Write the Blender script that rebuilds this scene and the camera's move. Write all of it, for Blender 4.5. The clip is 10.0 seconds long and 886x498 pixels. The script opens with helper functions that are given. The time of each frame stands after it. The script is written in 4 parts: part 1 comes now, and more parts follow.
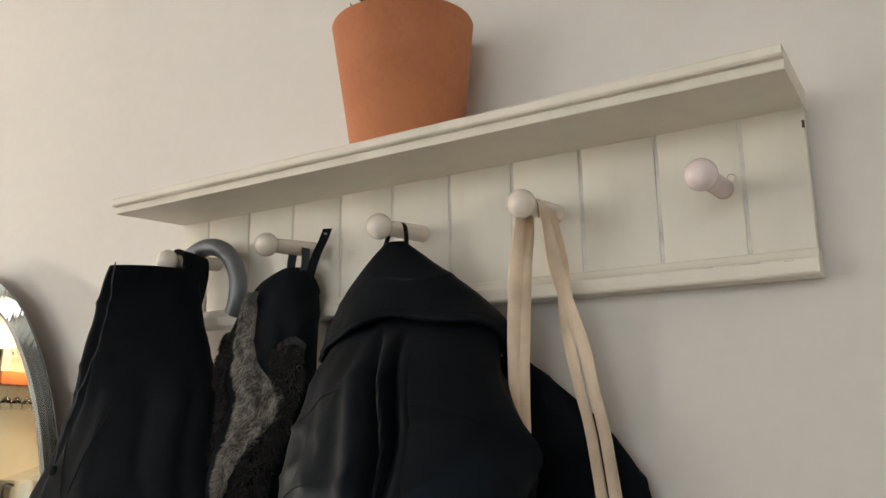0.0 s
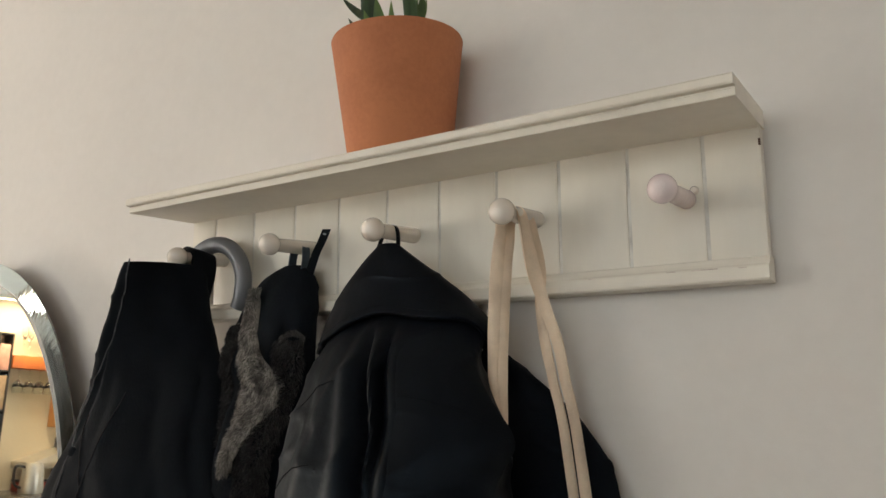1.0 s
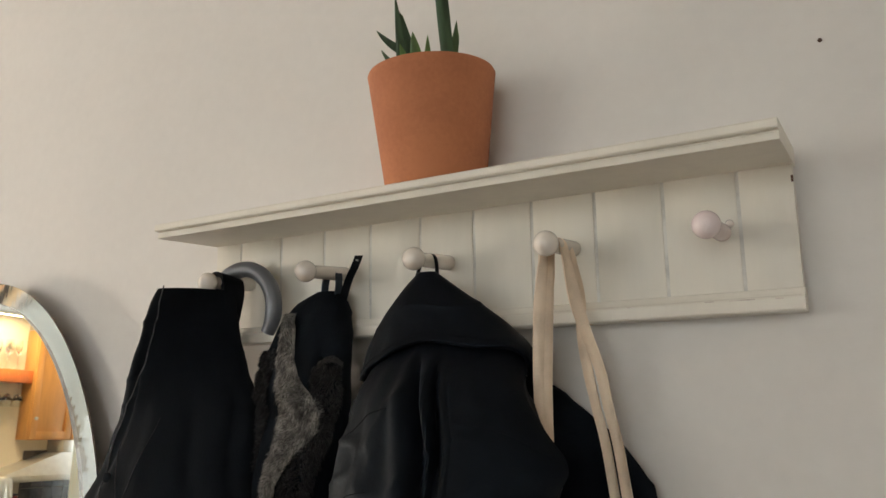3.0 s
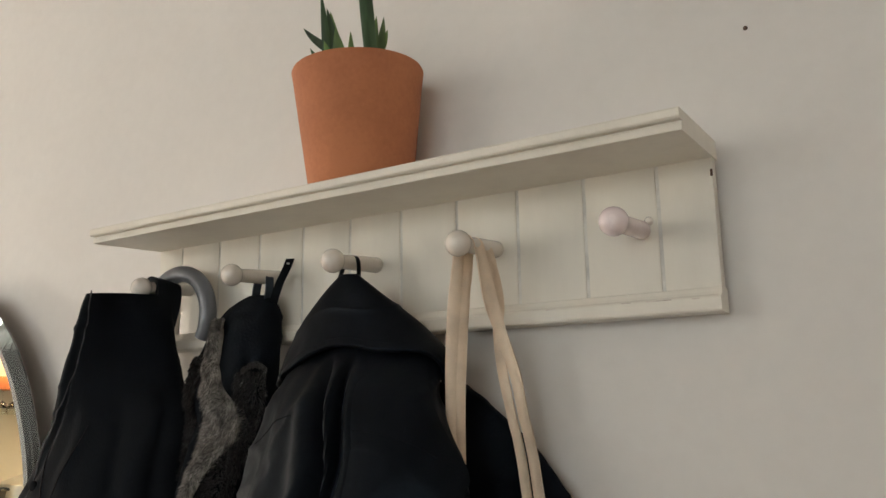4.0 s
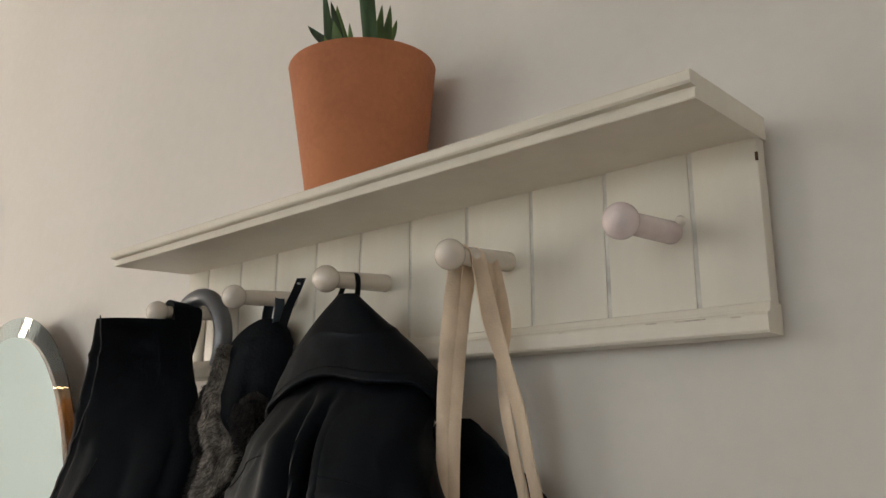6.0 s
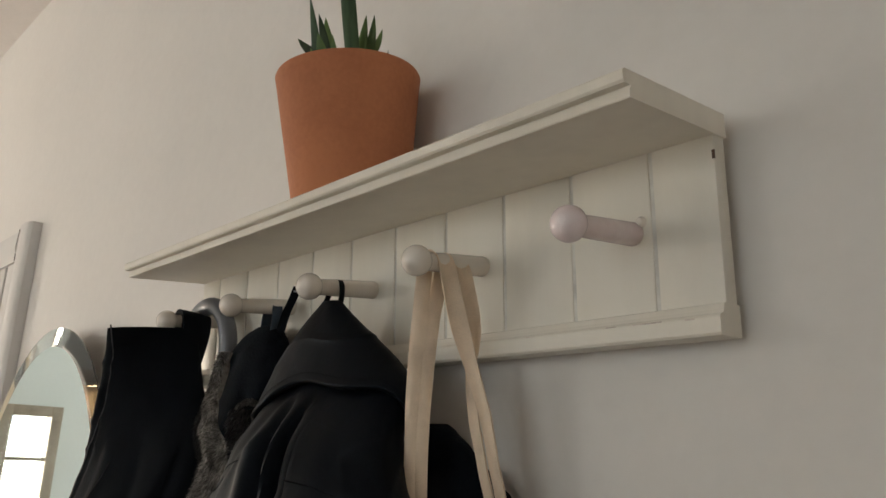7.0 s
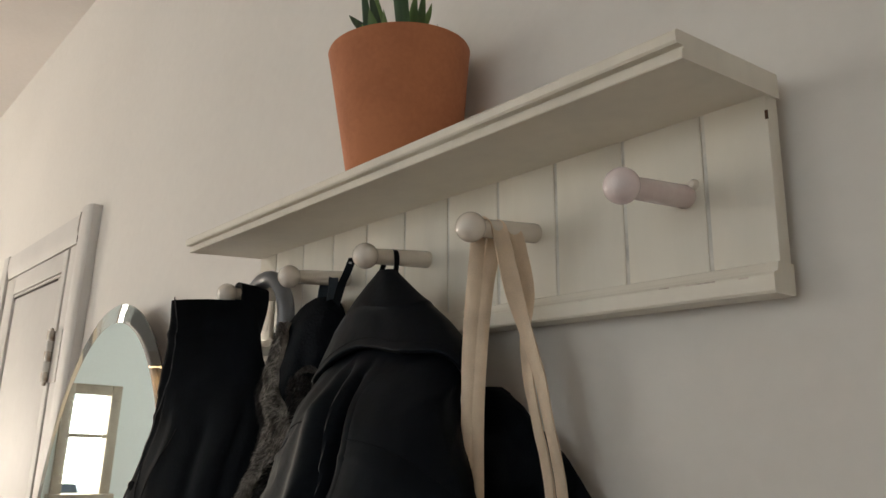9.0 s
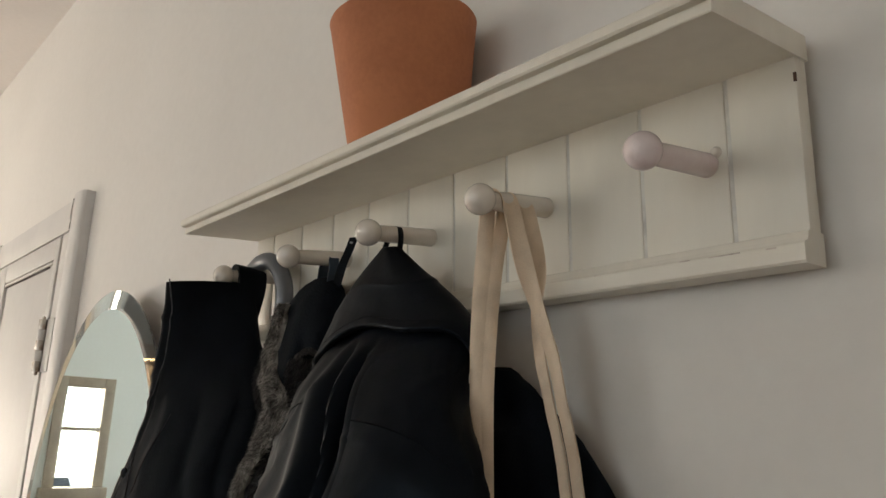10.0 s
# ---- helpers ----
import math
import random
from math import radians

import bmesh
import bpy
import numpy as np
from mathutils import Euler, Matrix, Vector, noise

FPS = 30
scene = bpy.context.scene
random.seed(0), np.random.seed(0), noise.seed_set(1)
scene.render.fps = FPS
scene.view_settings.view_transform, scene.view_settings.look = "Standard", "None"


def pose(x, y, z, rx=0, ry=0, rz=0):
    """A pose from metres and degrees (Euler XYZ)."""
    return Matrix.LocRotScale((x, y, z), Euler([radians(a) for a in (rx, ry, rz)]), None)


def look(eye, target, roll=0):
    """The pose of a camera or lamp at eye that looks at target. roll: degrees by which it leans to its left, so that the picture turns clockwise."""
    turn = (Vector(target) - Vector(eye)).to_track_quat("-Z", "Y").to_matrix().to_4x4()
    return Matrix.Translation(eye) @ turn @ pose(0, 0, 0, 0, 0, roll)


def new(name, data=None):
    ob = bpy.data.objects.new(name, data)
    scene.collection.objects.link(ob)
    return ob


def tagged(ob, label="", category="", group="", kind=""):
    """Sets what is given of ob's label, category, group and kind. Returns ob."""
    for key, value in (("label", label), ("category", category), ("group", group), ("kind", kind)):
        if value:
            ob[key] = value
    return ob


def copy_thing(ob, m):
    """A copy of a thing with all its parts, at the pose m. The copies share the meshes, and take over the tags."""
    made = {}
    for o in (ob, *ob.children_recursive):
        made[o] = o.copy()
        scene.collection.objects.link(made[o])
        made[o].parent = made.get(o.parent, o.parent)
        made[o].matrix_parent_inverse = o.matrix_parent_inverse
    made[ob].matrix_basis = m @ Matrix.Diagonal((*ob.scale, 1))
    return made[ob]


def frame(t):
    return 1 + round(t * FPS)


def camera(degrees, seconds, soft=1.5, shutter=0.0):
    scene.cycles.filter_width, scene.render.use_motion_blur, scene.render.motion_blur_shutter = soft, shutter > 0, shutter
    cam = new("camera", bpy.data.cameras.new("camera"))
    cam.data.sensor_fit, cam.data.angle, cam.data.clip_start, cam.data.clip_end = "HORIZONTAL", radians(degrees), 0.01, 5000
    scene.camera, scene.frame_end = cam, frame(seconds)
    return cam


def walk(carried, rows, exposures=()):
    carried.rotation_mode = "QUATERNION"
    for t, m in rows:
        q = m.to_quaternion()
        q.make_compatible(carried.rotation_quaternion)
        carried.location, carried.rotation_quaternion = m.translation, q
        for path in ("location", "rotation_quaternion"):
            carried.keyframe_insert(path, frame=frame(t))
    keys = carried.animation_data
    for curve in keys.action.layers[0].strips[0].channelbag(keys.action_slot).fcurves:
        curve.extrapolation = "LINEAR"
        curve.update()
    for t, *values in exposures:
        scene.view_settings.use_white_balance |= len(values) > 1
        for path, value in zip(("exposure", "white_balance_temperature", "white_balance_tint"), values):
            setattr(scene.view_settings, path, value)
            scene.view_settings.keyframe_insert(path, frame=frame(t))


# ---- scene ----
cam = camera(59.2, 10.0)
PATH = [
    (0, (0.148, -0.782, 1.496), (-0.869, 0.875, 1.962), 0.8),
    (0.5, (0.184, -0.791, 1.493), (-0.859, 0.857, 1.935), 1.2),
    (1, (0.205, -0.833, 1.496), (-0.831, 0.821, 1.932), 1.4),
    (1.5, (0.144, -0.9, 1.506), (-0.865, 0.772, 1.94), 1.2),
    (2, (0.108, -0.947, 1.505), (-0.859, 0.75, 1.935), 0.9),
    (3.5, (0.193, -0.867, 1.521), (-0.769, 0.825, 1.982), 0.6),
    (4, (0.239, -0.817, 1.517), (-0.775, 0.842, 1.986), 0.7),
    (4.5, (0.241, -0.776, 1.513), (-0.836, 0.839, 1.995), 0.9),
    (5, (0.196, -0.751, 1.519), (-0.932, 0.824, 2.018), 1.0),
    (5.5, (0.208, -0.706, 1.534), (-1.003, 0.802, 2.044), 1.5),
    (6, (0.28, -0.629, 1.54), (-1.005, 0.813, 2.061), 2.0),
    (7.5, (0.351, -0.567, 1.543), (-1.088, 0.719, 2.068), 2.1),
    (8, (0.353, -0.568, 1.54), (-1.106, 0.697, 2.057), 2.1),
    (8.5, (0.352, -0.582, 1.532), (-1.126, 0.669, 2.031), 2.2),
    (9, (0.352, -0.585, 1.524), (-1.134, 0.665, 2.003), 2.3),
    (9.5, (0.326, -0.576, 1.507), (-1.157, 0.68, 1.978), 2.4),
    (10, (0.317, -0.57, 1.511), (-1.162, 0.692, 1.981), 2.4),
]
# the clip's camera darkens its picture as it turns to the window side
EXPOSURES = [(0.0, -0.26), (2.0, -0.62), (3.5, -0.45), (5.5, -0.55), (7.5, -0.84), (10.0, -0.80)]
walk(cam, [(t, look(eye, target, roll)) for t, eye, target, roll in PATH], EXPOSURES)

# ---- world, sky light and exposure ----
world = bpy.data.worlds.new("world")
scene.world = world
world.use_nodes = True
sky = world.node_tree.nodes.new("ShaderNodeTexSky")
sky.sky_type = "NISHITA"
sky.sun_disc = False
sky.sun_elevation = radians(28)
sky.sun_rotation = radians(200)
world.node_tree.nodes["Background"].inputs["Strength"].default_value = 0.12
world.node_tree.links.new(sky.outputs[0], world.node_tree.nodes["Background"].inputs["Color"])


def area(name, m, sx, sy, power, color):
    lamp = bpy.data.lights.new(name, "AREA")
    lamp.shape, lamp.size, lamp.size_y = "RECTANGLE", sx, sy
    lamp.energy, lamp.color = power, color
    ob = new(name, lamp)
    ob.matrix_world = m
    return ob


# daylight at the side window, added daylight from behind, lamp light in the kitchen
DAY = (1.0, 0.865, 0.72)
area("side_window_daylight", look((-5.10, -1.26, 1.43), (0.0, -0.55, 1.6)), 0.26, 0.52, 120, DAY)
# added source out of view, turned towards the west wall to brighten it
area("added_back_daylight", look((-3.5, -4.29, 1.7), (-5.0, -2.2, 1.6)), 2.7, 1.5, 58, DAY)
# weak added fill from out of view, to soften the shadows
area("added_back_daylight", look((0.2, -4.29, 1.7), (-0.3, 0, 1.5)), 2.3, 1.5, 0.8, DAY)
area("kitchen_lamp_light", look((-5.55, -2.95, 2.36), (-5.55, -2.95, 0)), 0.5, 0.5, 22, (1.0, 0.70, 0.38))


# ---- materials ----
def mat(name, color, rough=0.6, var=0.08, scale=6.0, bump=0.1, bscale=120.0, metal=0.0, spec=0.5, second=None, island=0.0, sheen=0.0, stretch=None, coat=0.0, bdist=0.002, tufts=0.0):
    """A procedural surface: a colour that varies at two scales, a varied gloss and a fine relief."""
    m = bpy.data.materials.new(name)
    m.use_nodes = True
    nt = m.node_tree
    N, L = nt.nodes, nt.links
    b = N["Principled BSDF"]
    tc = N.new("ShaderNodeTexCoord")
    mp = N.new("ShaderNodeMapping")
    if stretch:
        mp.inputs["Scale"].default_value = stretch
    L.new(tc.outputs["Object"], mp.inputs["Vector"])
    n1 = N.new("ShaderNodeTexNoise")
    n1.inputs["Scale"].default_value = scale
    n1.inputs["Detail"].default_value = 5
    n2 = N.new("ShaderNodeTexNoise")
    n2.inputs["Scale"].default_value = bscale
    n2.inputs["Detail"].default_value = 4
    L.new(mp.outputs[0], n1.inputs["Vector"])
    L.new(mp.outputs[0], n2.inputs["Vector"])
    add = N.new("ShaderNodeMath")
    add.operation = "MULTIPLY_ADD"
    add.inputs[1].default_value = 0.3
    L.new(n2.outputs[0], add.inputs[0])
    L.new(n1.outputs[0], add.inputs[2])
    ramp = N.new("ShaderNodeValToRGB")
    c2 = second or tuple(c * (1 - 2.2 * var) for c in color)
    c1 = tuple(min(1, c * (1 + var)) for c in color)
    ramp.color_ramp.elements[0].position, ramp.color_ramp.elements[0].color = 0.42, (*c2, 1)
    ramp.color_ramp.elements[1].position, ramp.color_ramp.elements[1].color = 0.78, (*c1, 1)
    L.new(add.outputs[0], ramp.inputs[0])
    out = ramp.outputs[0]
    if tufts:
        geo = N.new("ShaderNodeNewGeometry")
        hs2 = N.new("ShaderNodeHueSaturation")
        rg2 = N.new("ShaderNodeMapRange")
        rg2.inputs["To Min"].default_value = 1 - tufts
        rg2.inputs["To Max"].default_value = 1 + tufts
        L.new(geo.outputs["Random Per Island"], rg2.inputs["Value"])
        L.new(rg2.outputs[0], hs2.inputs["Value"])
        L.new(out, hs2.inputs["Color"])
        out = hs2.outputs[0]
    if island:
        info = N.new("ShaderNodeObjectInfo")
        hsv = N.new("ShaderNodeHueSaturation")
        rng = N.new("ShaderNodeMapRange")
        rng.inputs["To Min"].default_value = 1 - island
        rng.inputs["To Max"].default_value = 1 + island
        L.new(info.outputs["Random"], rng.inputs["Value"])
        L.new(rng.outputs[0], hsv.inputs["Value"])
        L.new(out, hsv.inputs["Color"])
        out = hsv.outputs[0]
    L.new(out, b.inputs["Base Color"])
    rr = N.new("ShaderNodeMapRange")
    rr.inputs["To Min"].default_value = max(0.02, rough - 0.08)
    rr.inputs["To Max"].default_value = min(1, rough + 0.08)
    L.new(n1.outputs[0], rr.inputs["Value"])
    L.new(rr.outputs[0], b.inputs["Roughness"])
    b.inputs["Metallic"].default_value = metal
    b.inputs["Specular IOR Level"].default_value = spec
    b.inputs["Sheen Weight"].default_value = sheen
    b.inputs["Sheen Roughness"].default_value = 0.5
    b.inputs["Coat Weight"].default_value = coat
    if bump:
        bp = N.new("ShaderNodeBump")
        bp.inputs["Strength"].default_value = bump
        bp.inputs["Distance"].default_value = bdist
        L.new(n2.outputs[0], bp.inputs["Height"])
        L.new(bp.outputs[0], b.inputs["Normal"])
    return m


def glowing(name, color, strength):
    m = bpy.data.materials.new(name)
    m.use_nodes = True
    b = m.node_tree.nodes["Principled BSDF"]
    b.inputs["Base Color"].default_value = (*color, 1)
    b.inputs["Emission Color"].default_value = (*color, 1)
    b.inputs["Emission Strength"].default_value = strength
    return m


WALL = mat("wall_paint", (0.79, 0.765, 0.725), 0.75, 0.025, 1.3, 0.25, 55, bdist=0.0015)
# wall paint made lighter and cooler: daylight on the west wall put into the colour
WALL_LIT = mat("lit_wall_paint", (0.81, 0.885, 0.895), 0.7, 0.02, 1.3, 0.2, 55, bdist=0.0015)
CEIL = mat("ceiling_paint", (0.80, 0.76, 0.73), 0.8, 0.03, 2.0, 0.2, 60)
CREAM = mat("cream_paint", (0.80, 0.765, 0.675), 0.42, 0.035, 9, 0.22, 70, stretch=(1, 1, 0.25), bdist=0.0012)
# cream paint darkened: the shade inside the grooves is put into the colour
GROOVE = mat("groove_shade", (0.70, 0.685, 0.63), 0.6, 0.10, 30, 0.2, 90)
CHIP = mat("bare_wood_chip", (0.09, 0.05, 0.03), 0.8, 0.3, 60, 0.3, 200)
KNOB = mat("peg_gloss_paint", (0.80, 0.745, 0.67), 0.15, 0.03, 14, 0.12, 60, coat=0.5, bdist=0.001)
KNOB_PINK = mat("peg_worn_lilac_paint", (0.80, 0.71, 0.71), 0.25, 0.05, 25, 0.15, 60, second=(0.72, 0.58, 0.60), coat=0.2)
TERRA = mat("terracotta", (0.51, 0.195, 0.088), 0.78, 0.10, 9, 0.30, 160, second=(0.42, 0.145, 0.062), bdist=0.001)
SOIL = mat("potting_soil", (0.05, 0.033, 0.022), 0.95, 0.4, 60, 1.0, 120, bdist=0.006)
LEAF = mat("dark_leaf", (0.040, 0.085, 0.034), 0.36, 0.3, 55, 0.3, 130, second=(0.009, 0.022, 0.011), stretch=(1, 1, 0.12))
LEAF_PALE = mat("pale_leaf", (0.12, 0.205, 0.055), 0.40, 0.25, 40, 0.2, 90, second=(0.035, 0.08, 0.024), stretch=(1, 1, 0.3))
DENIM = mat("black_cotton_twill", (0.0038, 0.0047, 0.0066), 0.9, 0.30, 26, 0.4, 420, second=(0.0018, 0.0024, 0.0036), stretch=(1, 1, 0.3), spec=0.18, sheen=0.05, bdist=0.001)
SEAM_DARK = mat("dark_seam", (0.022, 0.023, 0.026), 0.9, 0.3, 90, 0.5, 500)
SEAM = mat("faded_seam", (0.095, 0.095, 0.10), 0.9, 0.3, 90, 0.5, 500)
NYLON = mat("black_nylon", (0.0024, 0.0032, 0.0054), 0.52, 0.18, 10, 0.40, 90, spec=0.16, sheen=0.0, bdist=0.0010)
NYLON_DULL = mat("black_lining", (0.0022, 0.0029, 0.0050), 0.75, 0.2, 12, 0.4, 300, spec=0.2)
FLEECE = mat("grey_fleece", (0.27, 0.255, 0.235), 0.95, 0.35, 70, 0.8, 220, tufts=0.75, second=(0.06, 0.056, 0.054), sheen=0.3, bdist=0.004)
FLEECE_MID = mat("mid_grey_fleece", (0.05, 0.048, 0.046), 0.95, 0.35, 70, 0.8, 220, second=(0.04, 0.038, 0.038), sheen=0.2, bdist=0.004)
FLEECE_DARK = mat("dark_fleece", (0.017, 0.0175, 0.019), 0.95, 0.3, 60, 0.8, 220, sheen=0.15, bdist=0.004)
TAPE = mat("black_tape", (0.007, 0.008, 0.010), 0.8, 0.15, 60, 0.4, 700, spec=0.15)
TAPE_BLUE = mat("blue_black_tape", (0.03, 0.05, 0.075), 0.6, 0.15, 60, 0.4, 700)
LABEL_INK = mat("label_print", (0.35, 0.35, 0.35), 0.7, 0.1, 60, 0)
CANVAS = mat("unbleached_cotton", (0.77, 0.635, 0.49), 0.9, 0.08, 30, 0.6, 900, spec=0.2, sheen=0.1, bdist=0.0008)
GREY_PLASTIC = mat("grey_handle_plastic", (0.17, 0.18, 0.20), 0.36, 0.08, 12, 0.08, 90, metal=0.25)
DOOR = mat("white_gloss_door", (0.70, 0.68, 0.655), 0.55, 0.03, 3, 0.25, 22, spec=0.3, bdist=0.0015)
STEEL = mat("old_hinge_steel", (0.45, 0.42, 0.38), 0.38, 0.15, 40, 0.2, 120, metal=0.9, second=(0.22, 0.15, 0.10))
BRUSHED = mat("brushed_steel", (0.62, 0.60, 0.57), 0.33, 0.05, 20, 0.1, 120, metal=0.7)
GAP = mat("dark_gap", (0.06, 0.05, 0.045), 0.9, 0.2, 30, 0.2, 90)
FLOOR = mat("oak_board", (0.15, 0.10, 0.065), 0.45, 0.15, 5, 0.3, 60, stretch=(0.25, 1, 1), island=0.15)
WOOD = mat("orange_pine", (0.55, 0.26, 0.075), 0.38, 0.12, 7, 0.15, 60, stretch=(1, 1, 0.15))
SHELF_RED = mat("orange_shelf_wood", (0.60, 0.16, 0.04), 0.4, 0.12, 7, 0.15, 60)
KWALL = mat("kitchen_paint", (0.74, 0.64, 0.50), 0.8, 0.03, 2, 0.2, 60)
TILE = mat("dark_kitchen_tile", (0.10, 0.09, 0.085), 0.25, 0.2, 8, 0.1, 60, second=(0.03, 0.03, 0.035), island=0.3)
# off-white frame darkened: its backlit shade is put into the colour
FRAME_WOOD = mat("darkened_frame_paint", (0.37, 0.33, 0.27), 0.5, 0.08, 8, 0.2, 60)
SLATE = mat("roof_slate", (0.30, 0.33, 0.36), 0.7, 0.15, 4, 0.3, 20)
OUTSIDE = glowing("overcast_outside", (0.95, 0.98, 1.0), 4.0)
LAMP_GLOW = glowing("lamp_diffuser", (1.0, 0.86, 0.66), 7.0)
NAVY = mat("navy_card", (0.03, 0.04, 0.06), 0.6, 0.15, 20, 0.1, 60)
BEIGE = mat("beige_card", (0.36, 0.26, 0.18), 0.7, 0.12, 20, 0.1, 60)
PINK = mat("pink_card", (0.62, 0.33, 0.27), 0.6, 0.1, 20, 0.1, 60)
RED_BOX = mat("red_tin", (0.30, 0.035, 0.03), 0.4, 0.1, 20, 0.1, 60)
for m_ in (NYLON, NYLON_DULL, DENIM, TAPE):
    # blue tint put into the highlights, to offset the warm lamps on black cloth
    m_.node_tree.nodes["Principled BSDF"].inputs["Specular Tint"].default_value = (0.58, 0.80, 1.0, 1)
BLACK_PLASTIC = mat("black_plastic", (0.02, 0.02, 0.022), 0.35, 0.1, 20, 0.1, 60)

SILVER = bpy.data.materials.new("mirror_silver")
SILVER.use_nodes = True
_b = SILVER.node_tree.nodes["Principled BSDF"]
_b.inputs["Base Color"].default_value = (0.87, 0.985, 1.0, 1)
_b.inputs["Metallic"].default_value = 1.0
_b.inputs["Roughness"].default_value = 0.015
SILVER_RIM = bpy.data.materials.new("mirror_rim_silver")
SILVER_RIM.use_nodes = True
_b = SILVER_RIM.node_tree.nodes["Principled BSDF"]
_b.inputs["Base Color"].default_value = (0.93, 0.985, 0.985, 1)
_b.inputs["Metallic"].default_value = 1.0
_b.inputs["Roughness"].default_value = 0.015
MIRROR_GLASS = bpy.data.materials.new("mirror_glass")
MIRROR_GLASS.use_nodes = True
_b = MIRROR_GLASS.node_tree.nodes["Principled BSDF"]
_b.inputs["Base Color"].default_value = (0.99, 1.0, 1.0, 1)
_b.inputs["Transmission Weight"].default_value = 1.0
_b.inputs["Roughness"].default_value = 0.0
_b.inputs["IOR"].default_value = 1.5
GLASS = bpy.data.materials.new("clear_glass")
GLASS.use_nodes = True
_b = GLASS.node_tree.nodes["Principled BSDF"]
_b.inputs["Base Color"].default_value = (0.95, 0.98, 0.97, 1)
_b.inputs["Transmission Weight"].default_value = 1.0
_b.inputs["Roughness"].default_value = 0.02
_b.inputs["IOR"].default_value = 1.45


# ---- building helpers ----
def mesh_of(name, bm, material, smooth=True):
    bmesh.ops.recalc_face_normals(bm, faces=bm.faces)
    me = bpy.data.meshes.new(name)
    bm.to_mesh(me)
    bm.free()
    me.materials.append(material)
    if smooth:
        for p in me.polygons:
            p.use_smooth = True
        me.set_sharp_from_angle(angle=radians(38))
    return me


def part(name, bm, material, parent, label="", smooth=True):
    ob = new(name, mesh_of(name, bm, material, smooth))
    ob.parent = parent
    if label:
        tagged(ob, label)
    return ob


def thing(name, at, label, category, group="", kind=""):
    ob = new(name)
    ob.location = at
    ob.empty_display_size = 0.05
    return tagged(ob, label, category, group, kind)


def box(x0, x1, y0, y1, z0, z1, bevel=0.0, seg=2, bm=None):
    b = bm or bmesh.new()
    r = bmesh.ops.create_cube(b, size=1.0)["verts"]
    for v in r:
        v.co = Vector(((x0 + x1) / 2 + v.co.x * (x1 - x0), (y0 + y1) / 2 + v.co.y * (y1 - y0), (z0 + z1) / 2 + v.co.z * (z1 - z0)))
    if bevel:
        edges = list({e for v in r for e in v.link_edges})
        bmesh.ops.bevel(b, geom=edges, offset=bevel, segments=seg, affect="EDGES", profile=0.5)
    return b


def extrude_x(profile, x0, x1):
    """A bar along x with the profile given as (y, z) points."""
    b = bmesh.new()
    a = [b.verts.new((x0, y, z)) for y, z in profile]
    c = [b.verts.new((x1, y, z)) for y, z in profile]
    k = len(profile)
    for i in range(k):
        b.faces.new((a[i], a[(i + 1) % k], c[(i + 1) % k], c[i]))
    b.faces.new(a)
    b.faces.new(c[::-1])
    return b


def revolve(profile, n=48, axis="Z"):
    """A turned shape with the profile given as (radius, height) points."""
    b = bmesh.new()
    rings = []
    for r, h in profile:
        if r < 1e-6:
            rings.append([b.verts.new((0, 0, h))])
        else:
            rings.append([b.verts.new((r * math.cos(2 * math.pi * i / n), r * math.sin(2 * math.pi * i / n), h)) for i in range(n)])
    for p, q in zip(rings, rings[1:]):
        for i in range(n):
            j = (i + 1) % n
            if len(p) == 1 and len(q) > 1:
                b.faces.new((p[0], q[j], q[i]))
            elif len(q) == 1 and len(p) > 1:
                b.faces.new((p[i], p[j], q[0]))
            elif len(p) > 1:
                b.faces.new((p[i], p[j], q[j], q[i]))
    if axis == "Y":
        bmesh.ops.rotate(b, verts=b.verts, matrix=Matrix.Rotation(radians(90), 3, "X"))
    return b


def smooth_at(keys, z):
    """Smoothly interpolated rows: keys are (z, values...), from the top down."""
    if z >= keys[0][0]:
        return keys[0][1:]
    for i in range(len(keys) - 1):
        p, q = keys[i], keys[i + 1]
        if z >= q[0]:
            f = (p[0] - z) / (p[0] - q[0])
            o, s = keys[max(i - 1, 0)], keys[min(i + 2, len(keys) - 1)]
            out = []
            for k in range(1, len(p)):
                h = q[0] - p[0]
                m0 = (q[k] - o[k]) / (q[0] - o[0]) * h if q[0] != o[0] else 0
                m1 = (s[k] - p[k]) / (s[0] - p[0]) * h if s[0] != p[0] else 0
                out.append((2 * f**3 - 3 * f * f + 1) * p[k] + (f**3 - 2 * f * f + f) * m0 + (3 * f * f - 2 * f**3) * q[k] + (f**3 - f * f) * m1)
            return tuple(out)
    return keys[-1][1:]


